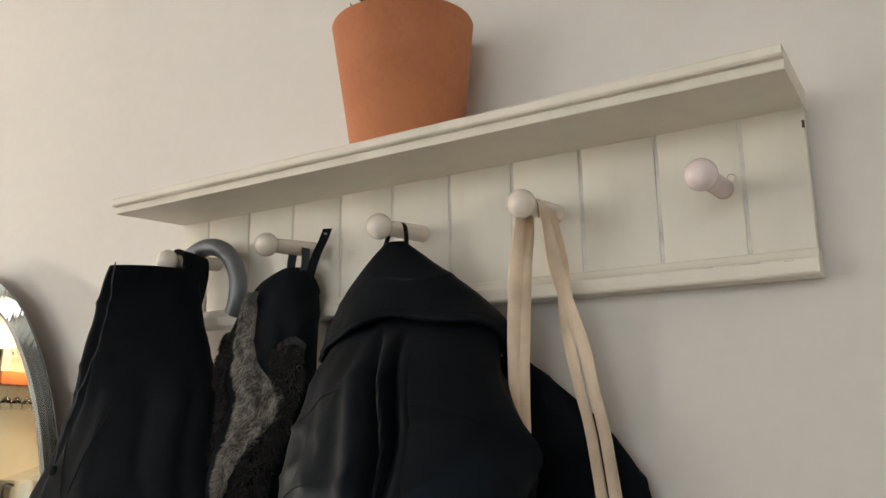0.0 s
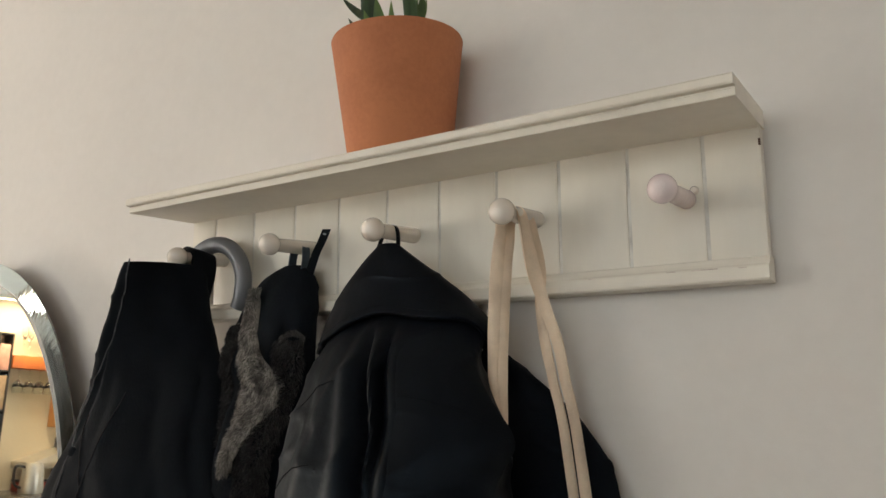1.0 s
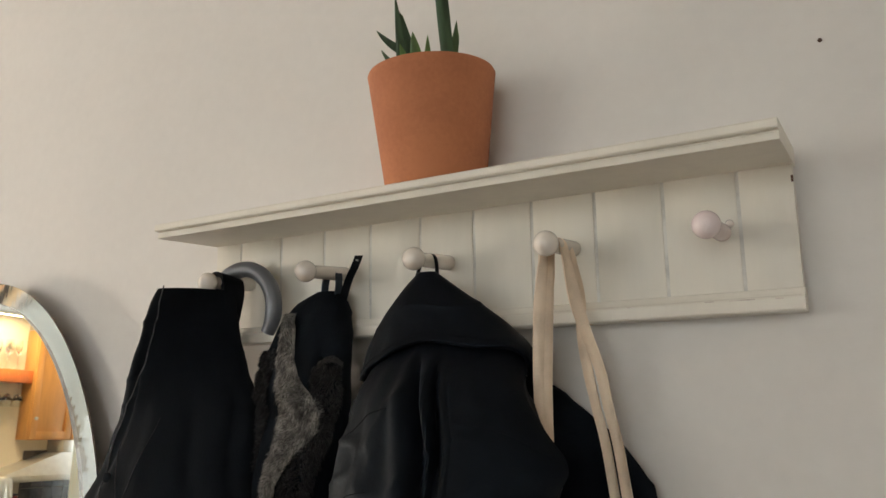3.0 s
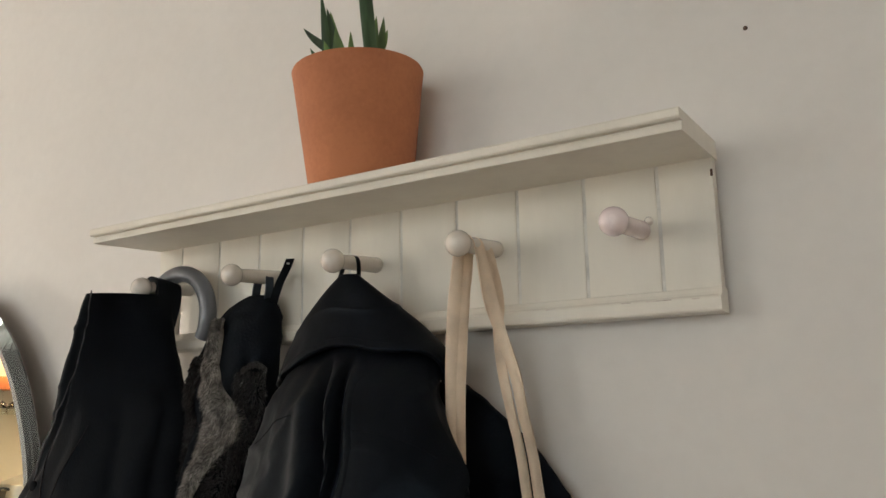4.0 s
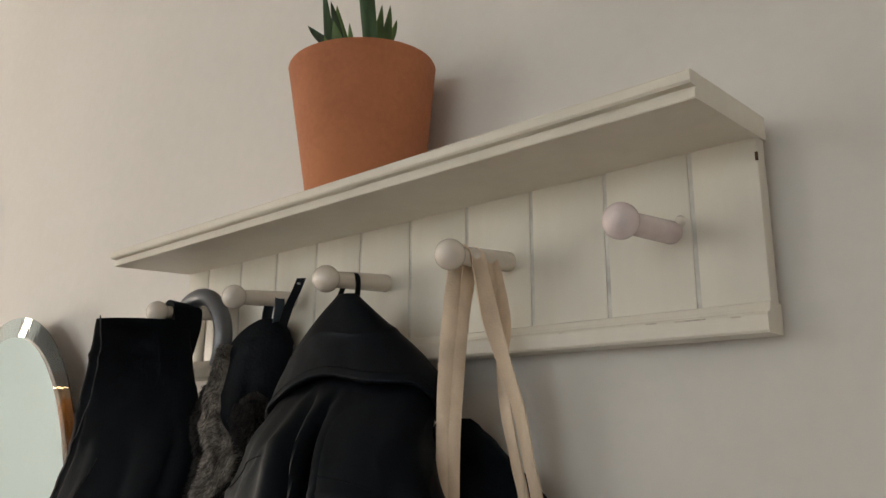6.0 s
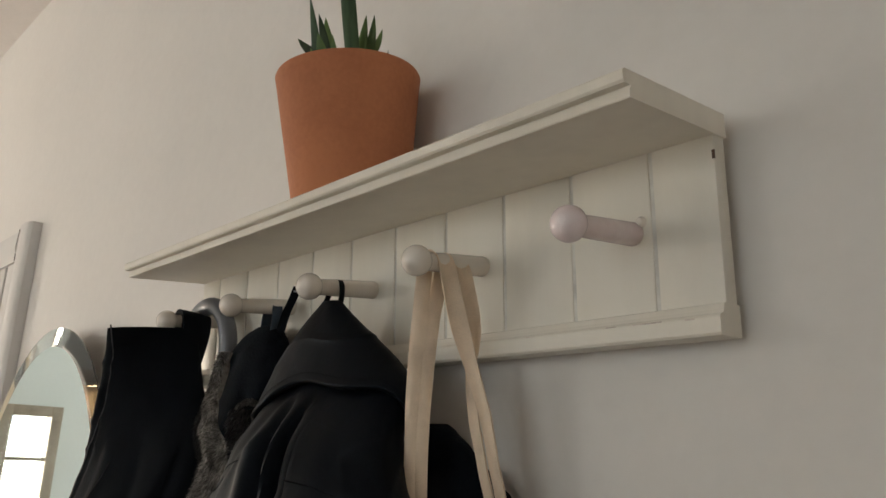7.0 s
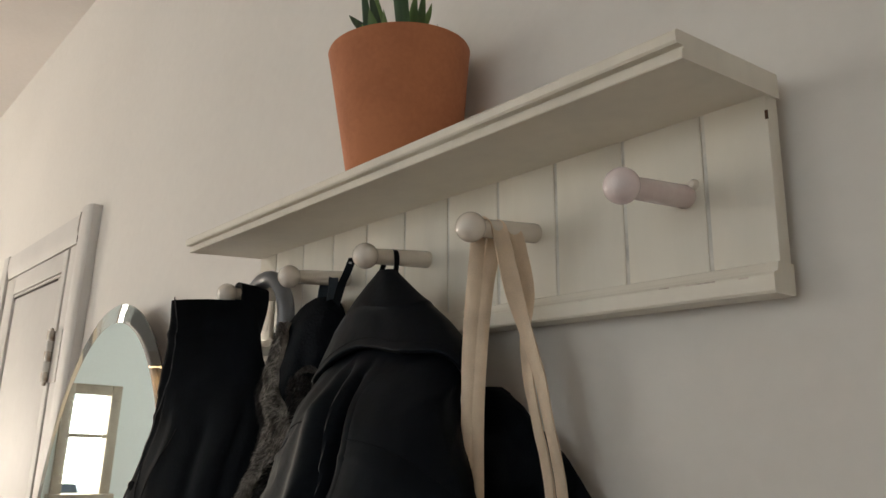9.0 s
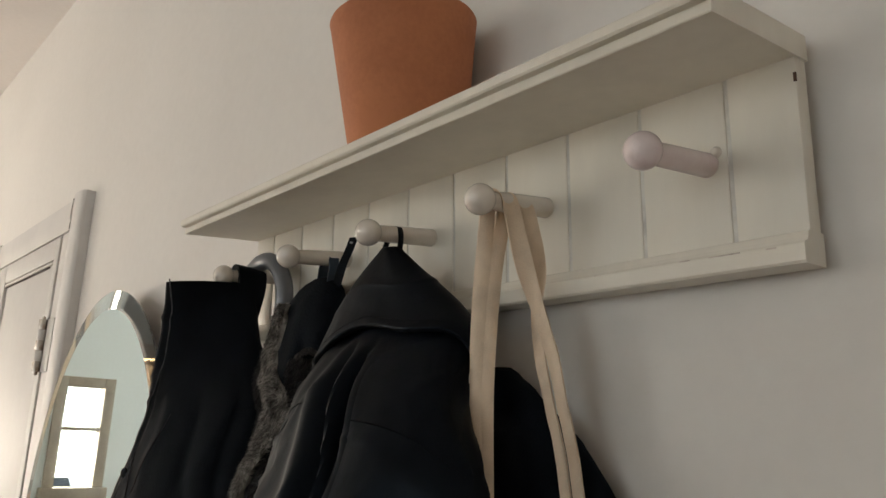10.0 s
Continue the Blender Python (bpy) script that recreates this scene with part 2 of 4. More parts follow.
def surf(keys, th, z, folds=(), wrinkle=0.003, wscale=14.0, power=2.3, seed=0.0, wall=-0.006, out=0.0):
    """A point of a hanging cloth body at an angle and a height."""
    cx, cy, a, bb, turn = smooth_at(keys, z)
    c, s = math.cos(th), math.sin(th)
    x = a * math.copysign(abs(c) ** (2 / power), c)
    y = bb * math.copysign(abs(s) ** (2 / power), s)
    grow = out
    for ang, wid, high, drift, start in folds:
        d = math.degrees(th) - ang - drift * (keys[0][0] - z)
        d = (d + 180) % 360 - 180
        k = min(1, max(0, (start - z) / 0.05))
        grow += high * k * math.exp(-((d / wid) ** 2))
    p = Vector((x * 3, y * 3, z * 1.2)) * wscale * 0.5 + Vector((seed, seed, seed))
    grow += wrinkle * noise.noise(p) + wrinkle * 0.5 * noise.noise(p * 2.3 + Vector((7, 1, 3)))
    ridge = 1 - abs(noise.noise(Vector((x * 5, y * 5, z * 9)) * 2.6 + Vector((seed, 2, 1))))
    grow += wrinkle * 0.9 * ridge**6
    ln = math.hypot(x, y) or 1
    x += x / ln * grow
    y += y / ln * grow
    ct, st = math.cos(radians(turn)), math.sin(radians(turn))
    return Vector((cx + x * ct - y * st, min(cy + x * st + y * ct, wall), z))


def cloth(keys, folds=(), wrinkle=0.003, wscale=14.0, n=120, rows=110, power=2.3, seed=0.0, hem=None, top=None, cap=True, wall=-0.006):
    """A hanging cloth body. keys: (z, cx, cy, a, b, turn) of its cross-sections from the top down; folds: (angle, width, height, drift, from z)."""
    b = bmesh.new()
    z0, z1 = keys[0][0], keys[-1][0]
    rings = []
    for r in range(rows + 1):
        f = r / rows
        ring = []
        for i in range(n):
            th = 2 * math.pi * i / n
            lo = z1 + (hem(th) if hem else 0)
            hi = z0 + (top(th) if top else 0)
            ring.append(b.verts.new(surf(keys, th, hi + (lo - hi) * f, folds, wrinkle, wscale, power, seed, wall)))
        rings.append(ring)
    for p, q in zip(rings, rings[1:]):
        for i in range(n):
            j = (i + 1) % n
            b.faces.new((p[i], p[j], q[j], q[i]))
    if cap:
        b.faces.new(rings[0][::-1])
        b.faces.new(rings[-1])
    return b


def stitch(where, count, radius=0.0006, gap=0.45):
    """A line of small stitches along where(0..1), joined in one mesh."""
    b = bmesh.new()
    for i in range(count):
        p, q = where(i / count), where((i + 1 - gap) / count)
        d = q - p
        if d.length < 1e-6:
            continue
        m = Matrix.Translation((p + q) / 2) @ d.to_track_quat("Z", "Y").to_matrix().to_4x4()
        bmesh.ops.create_cone(b, cap_ends=True, segments=5, radius1=radius, radius2=radius, depth=d.length, matrix=m)
    return b


def ribbon(points, widths, normals, thick=0.0016, steps=10, crown=0.0):
    """A strip of cloth along points (smoothed), of the given width directions, with thickness."""
    b = bmesh.new()
    pts = [Vector(p) for p in points]
    ws = [Vector(w) for w in widths]
    ns = [Vector(q) for q in normals]

    def cr(seq, i, f):
        p0, p1, p2, p3 = seq[max(i - 1, 0)], seq[i], seq[i + 1], seq[min(i + 2, len(seq) - 1)]
        return 0.5 * ((2 * p1) + (p2 - p0) * f + (2 * p0 - 5 * p1 + 4 * p2 - p3) * f * f + (3 * p1 - p0 - 3 * p2 + p3) * f**3)

    rows = []
    for i in range(len(pts) - 1):
        for s in range(steps + (i == len(pts) - 2)):
            f = s / steps
            c, w, q = cr(pts, i, f), cr(ws, i, f), cr(ns, i, f).normalized()
            row = []
            for u in (-1, -0.55, 0, 0.55, 1):
                o = c + w * (u / 2) + q * (crown * (1 - u * u)) + q * 0.0006 * noise.noise((c + w * u) * 60)
                row.append((b.verts.new(o + q * thick / 2), b.verts.new(o - q * thick / 2)))
            rows.append(row)
    for p, r in zip(rows, rows[1:]):
        for k in range(4):
            b.faces.new((p[k][0], p[k + 1][0], r[k + 1][0], r[k][0]))
            b.faces.new((p[k][1], r[k][1], r[k + 1][1], p[k + 1][1]))
        b.faces.new((p[0][0], r[0][0], r[0][1], p[0][1]))
        b.faces.new((p[4][0], p[4][1], r[4][1], r[4][0]))
    for p in (rows[0], rows[-1]):
        for k in range(4):
            b.faces.new((p[k][0], p[k][1], p[k + 1][1], p[k + 1][0]))
    return b


def tube(points, radius, n=14, steps=8, radii=None):
    """A round bar along smoothed points, closed at its ends."""
    b = bmesh.new()
    pts = [Vector(p) for p in points]
    path = []
    for i in range(len(pts) - 1):
        p0, p1, p2, p3 = pts[max(i - 1, 0)], pts[i], pts[i + 1], pts[min(i + 2, len(pts) - 1)]
        for s in range(steps + (i == len(pts) - 2)):
            f = s / steps
            path.append(0.5 * ((2 * p1) + (p2 - p0) * f + (2 * p0 - 5 * p1 + 4 * p2 - p3) * f * f + (3 * p1 - p0 - 3 * p2 + p3) * f**3))
    rings = []
    for i, c in enumerate(path):
        d = (path[min(i + 1, len(path) - 1)] - path[max(i - 1, 0)]).normalized()
        side = d.cross(Vector((0, 1, 0.02))).normalized()
        up = side.cross(d)
        k = radii(i / (len(path) - 1)) if radii else 1
        rings.append([b.verts.new(c + (side * math.cos(2 * math.pi * j / n) + up * math.sin(2 * math.pi * j / n)) * radius * k) for j in range(n)])
    for p, q in zip(rings, rings[1:]):
        for j in range(n):
            b.faces.new((p[j], p[(j + 1) % n], q[(j + 1) % n], q[j]))
    b.faces.new(rings[0][::-1])
    b.faces.new(rings[-1])
    return b


def structure(name, bm, material, label, category="wall", smooth=False):
    return tagged(new(name, mesh_of(name, bm, material, smooth)), label, category, kind="structure")


# ---- the room ----
LEFT, RIGHT, BACK, TOP = -5.0, 2.2, -4.2, 2.9
structure("floor", box(LEFT - 1.4, RIGHT + 0.12, BACK - 0.3, 0.12, -0.12, -0.004), FLOOR, "oak floor of the room", "floor")
structure("ceiling", box(LEFT, RIGHT, BACK, 0.007, TOP, TOP + 0.12), CEIL, "off-white painted plaster ceiling", "ceiling")
structure("wall_north", box(LEFT - 0.12, RIGHT + 0.12, 0.007, 0.14, 0, TOP + 0.12), WALL, "warm white painted plaster wall behind the coat rack")
structure("wall_east", box(RIGHT, RIGHT + 0.12, BACK, 0.007, 0, TOP + 0.12), WALL, "plain white painted wall")

# the wall with the narrow window and the kitchen doorway
WY0, WY1, WZ0, WZ1 = -1.441, -1.080, 1.05, 1.795
DY0, DY1, DZ = -3.24, -2.08, 2.27
b = box(LEFT - 0.12, LEFT, WY1, 0.007, 0, TOP)
box(LEFT - 0.12, LEFT, WY0, WY1, 0, WZ0, bm=b)
box(LEFT - 0.12, LEFT, WY0, WY1, WZ1, TOP, bm=b)
box(LEFT - 0.12, LEFT, DY1, WY0, 0, TOP, bm=b)
box(LEFT - 0.12, LEFT, DY0, DY1, DZ, TOP, bm=b)
box(LEFT - 0.12, LEFT, BACK, DY0, 0, TOP, bm=b)
structure("wall_west", b, WALL_LIT, "white painted wall with a narrow window and a kitchen doorway")
# the unseen wall behind the walker; its two windows are added for soft light
BX0, BX1, BZ0, BZ1 = -4.9, -2.1, 0.9, 2.5
CX0, CX1 = -1.0, 1.4
b = box(LEFT - 0.12, BX0, BACK - 0.12, BACK, 0, TOP)
box(BX1, CX0, BACK - 0.12, BACK, 0, TOP, bm=b)
box(CX1, RIGHT + 0.12, BACK - 0.12, BACK, 0, TOP, bm=b)
for q0, q1 in ((BX0, BX1), (CX0, CX1)):
    box(q0, q1, BACK - 0.12, BACK, 0, BZ0, bm=b)
    box(q0, q1, BACK - 0.12, BACK, BZ1, TOP, bm=b)
structure("wall_south", b, WALL, "unseen white painted wall with two added window openings")


def window_unit(name, frame_at, w, h, turn, label, f=0.055, bar=0.5):
    """A casement with frame, sill, one transom and two panes, built facing +x and turned."""
    win = thing(name, frame_at, label, "window", kind="structure")
    win.rotation_euler = (0, 0, radians(turn))
    for y0, y1, z0, z1 in ((0, f, 0, h), (w - f, w, 0, h)):
        part("stile", box(-0.07, 0.025, y0, y1, z0, z1, 0.004), FRAME_WOOD, win)
    for z0, z1 in ((h - f, h), (h * bar - 0.012, h * bar + 0.012)):
        part("transom", box(-0.06, 0.02, f, w - f, z0, z1, 0.003), FRAME_WOOD, win)
    part("window_sill", box(-0.07, 0.06, -0.02, w + 0.02, -0.03, f, 0.004), FRAME_WOOD, win)
    for z0, z1 in ((f, h * bar - 0.012), (h * bar + 0.012, h - f)):
        p = part("pane", box(-0.035, -0.031, f, w - f, z0, z1), GLASS, win)
        p.visible_shadow = False
    return win


window_unit("window_1", (LEFT, WY0, WZ0), WY1 - WY0, WZ1 - WZ0, 0, "narrow two-pane window in a pale painted frame", 0.065, 0.565)
window_unit("window_2", (BX1, BACK, BZ0), BX1 - BX0, BZ1 - BZ0, 90, "unseen wide window in a pale painted frame, added for soft daylight")
window_unit("window_3", (CX1, BACK, BZ0), CX1 - CX0, BZ1 - BZ0, 90, "unseen wide window in a pale painted frame, added for soft daylight")
# the back panel glows behind the two added windows
for nm, bb in (("backdrop_side", box(LEFT - 9.0, LEFT - 8.9, -14.0, 8.0, -6.0, 12.0)), ("backdrop_back", box(-6.5, 3, BACK - 1.2, BACK - 1.16, 0, 3.4))):
    structure(nm, bb, OUTSIDE, "bright overcast daylight outside the window", "backdrop")

# the corner of a neighbouring roof that shows in the lower pane
nb = thing("neighbouring_roof", (-11.0, -3.0, -3.0), "grey slate corner of a neighbouring roof outside the window", "roof", kind="structure")
b = bmesh.new()
pa = [b.verts.new(v) for v in ((0, 1.2, 4.03), (0, -0.13, 4.03), (0, -0.34, 3.55), (0, 1.2, 3.55))]
pb = [b.verts.new((v.co.x - 1.6, v.co.y, v.co.z)) for v in pa]
b.faces.new(pa)
b.faces.new(pb[::-1])
for i in range(4):
    b.faces.new((pa[i], pa[(i + 1) % 4], pb[(i + 1) % 4], pb[i]))
part("slates", b, SLATE, nb, smooth=False)
part("gable_wall", box(-1.5, -0.1, -0.28, 1.2, 0.0, 3.55), FRAME_WOOD, nb, smooth=False)

# door casing of the kitchen doorway
case = thing("doorway_casing", (LEFT, DY0, 0), "white painted casing round the kitchen doorway", "door casing", kind="structure")
for y0, y1 in ((-0.12, 0.0), (DY1 - DY0, DY1 - DY0 + 0.09)):
    part("jamb", box(0, 0.025, y0, y1, 0, DZ + 0.09, 0.004), DOOR, case)
part("head", box(0, 0.024, 0, DY1 - DY0, DZ, DZ + 0.09, 0.004), DOOR, case)

# ---- the kitchen seen in the mirror ----
KX, KN, KS, KT = -5.92, -1.90, -4.75, 2.50
structure("kitchen_wall_west", box(KX - 0.1, KX, KS, KN, 0, KT), KWALL, "cream painted kitchen wall")
structure("kitchen_wall_north", box(KX, LEFT - 0.12, KN, KN + 0.1, 0, KT), KWALL, "cream painted kitchen wall")
structure("kitchen_wall_south", box(KX, LEFT - 0.12, KS - 0.1, KS, 0, KT), KWALL, "cream painted kitchen wall")
structure("kitchen_ceiling", box(KX - 0.1, LEFT - 0.12, KS - 0.1, KN + 0.1, KT, KT + 0.1), CEIL, "white kitchen ceiling", "ceiling")


def wall_cabinet(at, w, h, d):
    c = thing("wall_cabinet", at, "orange pine kitchen wall cabinet on the wall", "cabinet", "kitchen wall cabinets")
    part("body", box(0, d, 0, w, 0, h, 0.003), WOOD, c)
    dr = part("door", box(d, d + 0.006, 0.006, w - 0.006, 0.006, h - 0.006, 0.002), WOOD, c)
    for y0, y1, z0, z1 in ((0.006, 0.066, 0.006, h - 0.006), (w - 0.066, w - 0.006, 0.006, h - 0.006), (0.066, w - 0.066, 0.006, 0.066), (0.066, w - 0.066, h - 0.066, h - 0.006)):
        part("door_rail", box(d + 0.006, d + 0.02, y0, y1, z0, z1, 0.003), WOOD, dr)
    k = part("knob", revolve([(0, 0), (0.006, 0), (0.006, 0.012), (0.015, 0.02), (0.013, 0.028), (0, 0.031)], 16), BRUSHED, dr, "steel knob")
    k.matrix_local = pose(d + 0.02, w - 0.035, 0.17, 0, 90, 0)
    part("cornice", box(0, d + 0.012, 0.001, w - 0.001, h, h + 0.045, 0.005), FRAME_WOOD, c, "grey-brown cornice")
    return c


cab = wall_cabinet((KX, -3.705, 1.39), 0.39, 0.88, 0.14)
for yy in (-4.10, -4.495):
    copy_thing(cab, pose(KX, yy, 1.39))

shelf = thing("kitchen_shelf", (KX, -3.312, 1.838), "orange wooden wall shelf holding glasses", "shelf")
part("board", box(0, 0.13, 0, 0.44, 0, 0.10, 0.004), SHELF_RED, shelf)


def glass_flute(h, r, hang):
    g = thing("wine_glass", (0, 0, 0), "clear stemmed glass on the kitchen shelf", "glass", "kitchen glasses")
    pr = [(0, 0), (0.03, 0), (0.03, 0.003), (0.004, 0.008), (0.004, h * 0.45), (r * 0.7, h * 0.55), (r, h * 0.75), (r * 0.8, h), (r * 0.8 - 0.0015, h), (r - 0.002, h * 0.75), (0, h * 0.5)]
    part("bowl", revolve(pr, 20), GLASS, g)
    if hang:
        g.rotation_euler = (radians(180), 0, 0)
    return g


fl = glass_flute(0.24, 0.024, False)
fl.matrix_basis = pose(KX + 0.07, -3.20, 1.938)
for dx, yy in ((0.09, -3.10), (0.05, -3.04), (0.08, -2.97), (0.05, -3.14)):
    copy_thing(fl, pose(KX + dx, yy, 1.938))
wg = glass_flute(0.19, 0.042, True)
wg.matrix_basis = pose(KX + 0.07, -3.24, 1.838, 180, 0, 0)
for yy in (-3.15, -3.06, -2.97):
    copy_thing(wg, pose(KX + 0.07, yy, 1.838, 180, 0, 0))

splash = thing("splashback", (KX, -4.40, 0.905), "dark patterned kitchen wall tiles under the hood", "tiles", kind="structure")
for i in range(10):
    for j in range(4):
        part("tile", box(0, 0.008, i * 0.1 + 0.001, i * 0.1 + 0.099, j * 0.1 + 0.001, j * 0.1 + 0.099, 0.0015, 1), TILE, splash)
hood = thing("extractor_hood", (KX, -3.80, 1.075), "pale steel kitchen extractor hood on the wall", "extractor hood")
part("lip", box(0, 0.28, 0, 0.75, 0, 0.05, 0.004), BRUSHED, hood)
b = bmesh.new()
lo = [b.verts.new(p) for p in ((0, 0.01, 0.05), (0.272, 0.01, 0.05), (0.272, 0.74, 0.05), (0, 0.74, 0.05))]
hi = [b.verts.new(p) for p in ((0, 0.06, 0.215), (0.2, 0.06, 0.215), (0.2, 0.20, 0.215), (0, 0.20, 0.215))]
b.faces.new(hi)
b.faces.new(lo[::-1])
for i in range(4):
    b.faces.new((lo[i], lo[(i + 1) % 4], hi[(i + 1) % 4], hi[i]))
part("canopy", b, BRUSHED, hood, smooth=False)
part("flue", box(0, 0.2, 0.07, 0.19, 0.216, 0.312, 0.004), BRUSHED, hood)

lamp = thing("ceiling_lamp", (-5.55, -2.97, KT), "round flush kitchen ceiling lamp, switched on", "lamp")
part("base", revolve([(0, 0), (0.2, 0), (0.2, -0.03), (0, -0.03)], 32), BRUSHED, lamp)
part("diffuser", revolve([(0.19, -0.03), (0.19, -0.05), (0.15, -0.075), (0, -0.085)], 32), LAMP_GLOW, lamp)

counter = thing("kitchen_counter", (KX, KS + 0.05, 0), "pine kitchen base units under a dark worktop", "counter")
part("base_units", box(0, 0.58, 0, 2.3, 0, 0.87, 0.004), WOOD, counter)
part("worktop", box(0, 0.61, -0.01, 2.31, 0.87, 0.905, 0.004), TILE, counter)
tin = thing("storage_tin", (KX + 0.2, -3.10, 0.905), "dark red tin on the kitchen counter", "tin")
part("body", box(-0.09, 0.09, -0.10, 0.10, 0, 0.075, 0.012), RED_BOX, tin)
part("lid", box(-0.092, 0.092, -0.102, 0.102, 0.075, 0.09, 0.006), BLACK_PLASTIC, tin)
kt = thing("kettle", (KX + 0.34, -3.02, 0.905), "steel kettle on the kitchen counter", "kettle")
part("body", revolve([(0, 0), (0.085, 0), (0.088, 0.03), (0.07, 0.2), (0.05, 0.225), (0, 0.23)], 24), BRUSHED, kt)
part("handle", tube([(0, 0.06, 0.19), (0, 0.14, 0.2), (0, 0.14, 0.08), (0, 0.08, 0.04)], 0.01), BLACK_PLASTIC, kt)

rack2 = thing("narrow_kitchen_rack", (KX + 0.001, -2.865, 0.905), "tall narrow dark rack with boxes beside the kitchen shelf", "rack")
for y0, y1 in ((0.0, 0.012), (0.108, 0.12)):
    part("side_panel", box(0, 0.12, y0, y1, 0, 1.2, 0.002), BLACK_PLASTIC, rack2)
for z in (0.0, 0.30, 0.60, 0.90, 1.188):
    part("shelf_board", box(0.002, 0.118, 0.012, 0.108, z, z + 0.012, 0.001), BLACK_PLASTIC, rack2)
for z, h, m_, nm in ((0.012, 0.27, NAVY, "dark blue storage box on the kitchen rack"), (0.312, 0.27, NAVY, "dark blue storage box on the kitchen rack"), (0.612, 0.26, BEIGE, "beige storage box on the kitchen rack"), (0.912, 0.20, PINK, "pale pink storage box on the kitchen rack")):
    q = tagged(new("storage_box", mesh_of("storage_box", box(KX + 0.005, KX + 0.115, -2.851, -2.759, 0.905 + z + 0.0005, 0.905 + z + h, 0.006), m_)), nm, "box", "boxes on the kitchen rack")

# ---- the panelled door beside the mirror ----
door = thing("door_1", (-1.769, 0.0, 2.098), "closed white gloss panelled door with its casing", "door", kind="structure")
CASE = [(0.02, 0), (-0.016, 0), (-0.021, 0.004), (-0.0245, 0.016), (-0.0265, 0.04), (-0.0245, 0.07), (-0.019, 0.085), (-0.016, 0.092), (-0.0155, 0.108), (0.02, 0.108)]
b = bmesh.new()
a0 = [b.verts.new((-w, y, 0.003)) for y, w in CASE]
a1 = [b.verts.new((-w, y, -2.098)) for y, w in CASE]
for i in range(len(CASE)):
    j = (i + 1) % len(CASE)
    b.faces.new((a0[i], a0[j], a1[j], a1[i]))
b.faces.new(a0)
b.faces.new(a1[::-1])
part("casing", b, DOOR, door)
part("casing", box(-0.99, -0.92, -0.022, 0.02, -2.098, 0.0, 0.005), DOOR, door)
part("head_casing", extrude_x([(0.02, 0), (-0.012, 0), (-0.018, -0.006), (-0.020, -0.05), (-0.016, -0.066), (-0.012, -0.084), (0.02, -0.084)], -0.92, -0.1085), DOOR, door)
part("door_jamb", box(-0.190, -0.1085, -0.008, 0.03, -2.098, -0.085, 0.002), DOOR, door)
leaf = part("door_leaf", box(-0.916, -0.194, -0.003, 0.036, -2.095, -0.089, 0.002), DOOR, door)
PX0, PX1, PZ1, PZ0 = -0.80, -0.232, -0.150, -1.0
for x0, x1, z0, z1 in ((-0.916, PX0, -2.095, -0.089), (PX1, -0.194, -2.095, -0.089), (PX0, PX1, PZ1, -0.089), (PX0, PX1, -1.15, PZ0), (PX0, PX1, -2.095, -1.92)):
    part("door_rail", box(x0, x1, -0.012, -0.002, z0, z1, 0.0015), DOOR, leaf)
part("shadow_gap", box(-0.1938, -0.1902, -0.001, 0.03, -2.095, -0.085), GAP, leaf)
part("shadow_gap", box(-0.916, -0.1905, -0.002, 0.03, -0.0885, -0.0845), GAP, leaf)
part("casing_joint", box(-0.1118, -0.1088, -0.0165, 0.0, -0.084, 0.001), GAP, door, "dark open joint beside the casing")
part("panel_mould", box(PX0, PX1, -0.011, -0.003, PZ1 - 0.011, PZ1 - 0.003, 0.003), DOOR, leaf)
# thin dark strip stands in for the shade below the panel moulding
part("panel_shade", box(PX0, PX1 - 0.06, -0.0075, -0.003, PZ1 - 0.0155, PZ1 - 0.0115), GAP, leaf, "dark strip for the shade under the moulding")
hinge = part("hinge", box(-0.189, -0.128, -0.0135, -0.0079, -0.462, -0.322, 0.001), DOOR, door, "paint-splashed steel butt hinge")
for k in range(5):
    q = part("knuckle", revolve([(0, 0), (0.0105, 0.0005), (0.0105, 0.0275), (0, 0.028)], 16), STEEL if k % 2 == 0 else DOOR, hinge)
    q.location = (-0.196, -0.0215, -0.462 + 0.028 * k)
q = part("hinge_pin", revolve([(0, -0.006), (0.005, -0.005), (0.0055, 0.0), (0.005, 0.149), (0, 0.152)], 12), STEEL, hinge)
q.location = (-0.196, -0.0215, -0.465)

# ---- the tall oval mirror that leans on the wall ----
MA, MB, MBEV = 0.395, 0.554, 0.0388
mirror = thing("oval_mirror", (-1.3504, -0.041, 1.7794), "large frameless oval mirror on the white wall beside the door", "mirror")
mirror.rotation_euler = (0, 0, 0.0179)
NM = 160


def oval(b, inset, y):
    return [b.verts.new(((MA - inset) * math.cos(2 * math.pi * i / NM), y, -MB + (MB - inset) * math.sin(2 * math.pi * i / NM))) for i in range(NM)]


b = bmesh.new()
b.faces.new(oval(b, MBEV, -0.008))
part("mirror_glass", b, SILVER, mirror, smooth=False)
# the bevel: a ring of clear glass, thinner towards the edge, over silver
b = bmesh.new()
rings = [oval(b, MBEV, -0.0082), oval(b, 0.0, -0.0041), oval(b, 0.0, -0.0018), oval(b, MBEV, -0.0018)]
for k in range(4):
    r0, r1 = rings[k], rings[(k + 1) % 4]
    for i in range(NM):
        b.faces.new((r0[i], r0[(i + 1) % NM], r1[(i + 1) % NM], r1[i]))
part("bevel", b, MIRROR_GLASS, mirror, "polished bevelled rim", smooth=False).visible_shadow = False
b = bmesh.new()
r0, r1 = oval(b, MBEV, -0.0015), oval(b, 0.0, -0.0015)
for i in range(NM):
    b.faces.new((r0[i], r0[(i + 1) % NM], r1[(i + 1) % NM], r1[i]))
part("rim_silvering", b, SILVER_RIM, mirror, smooth=False)
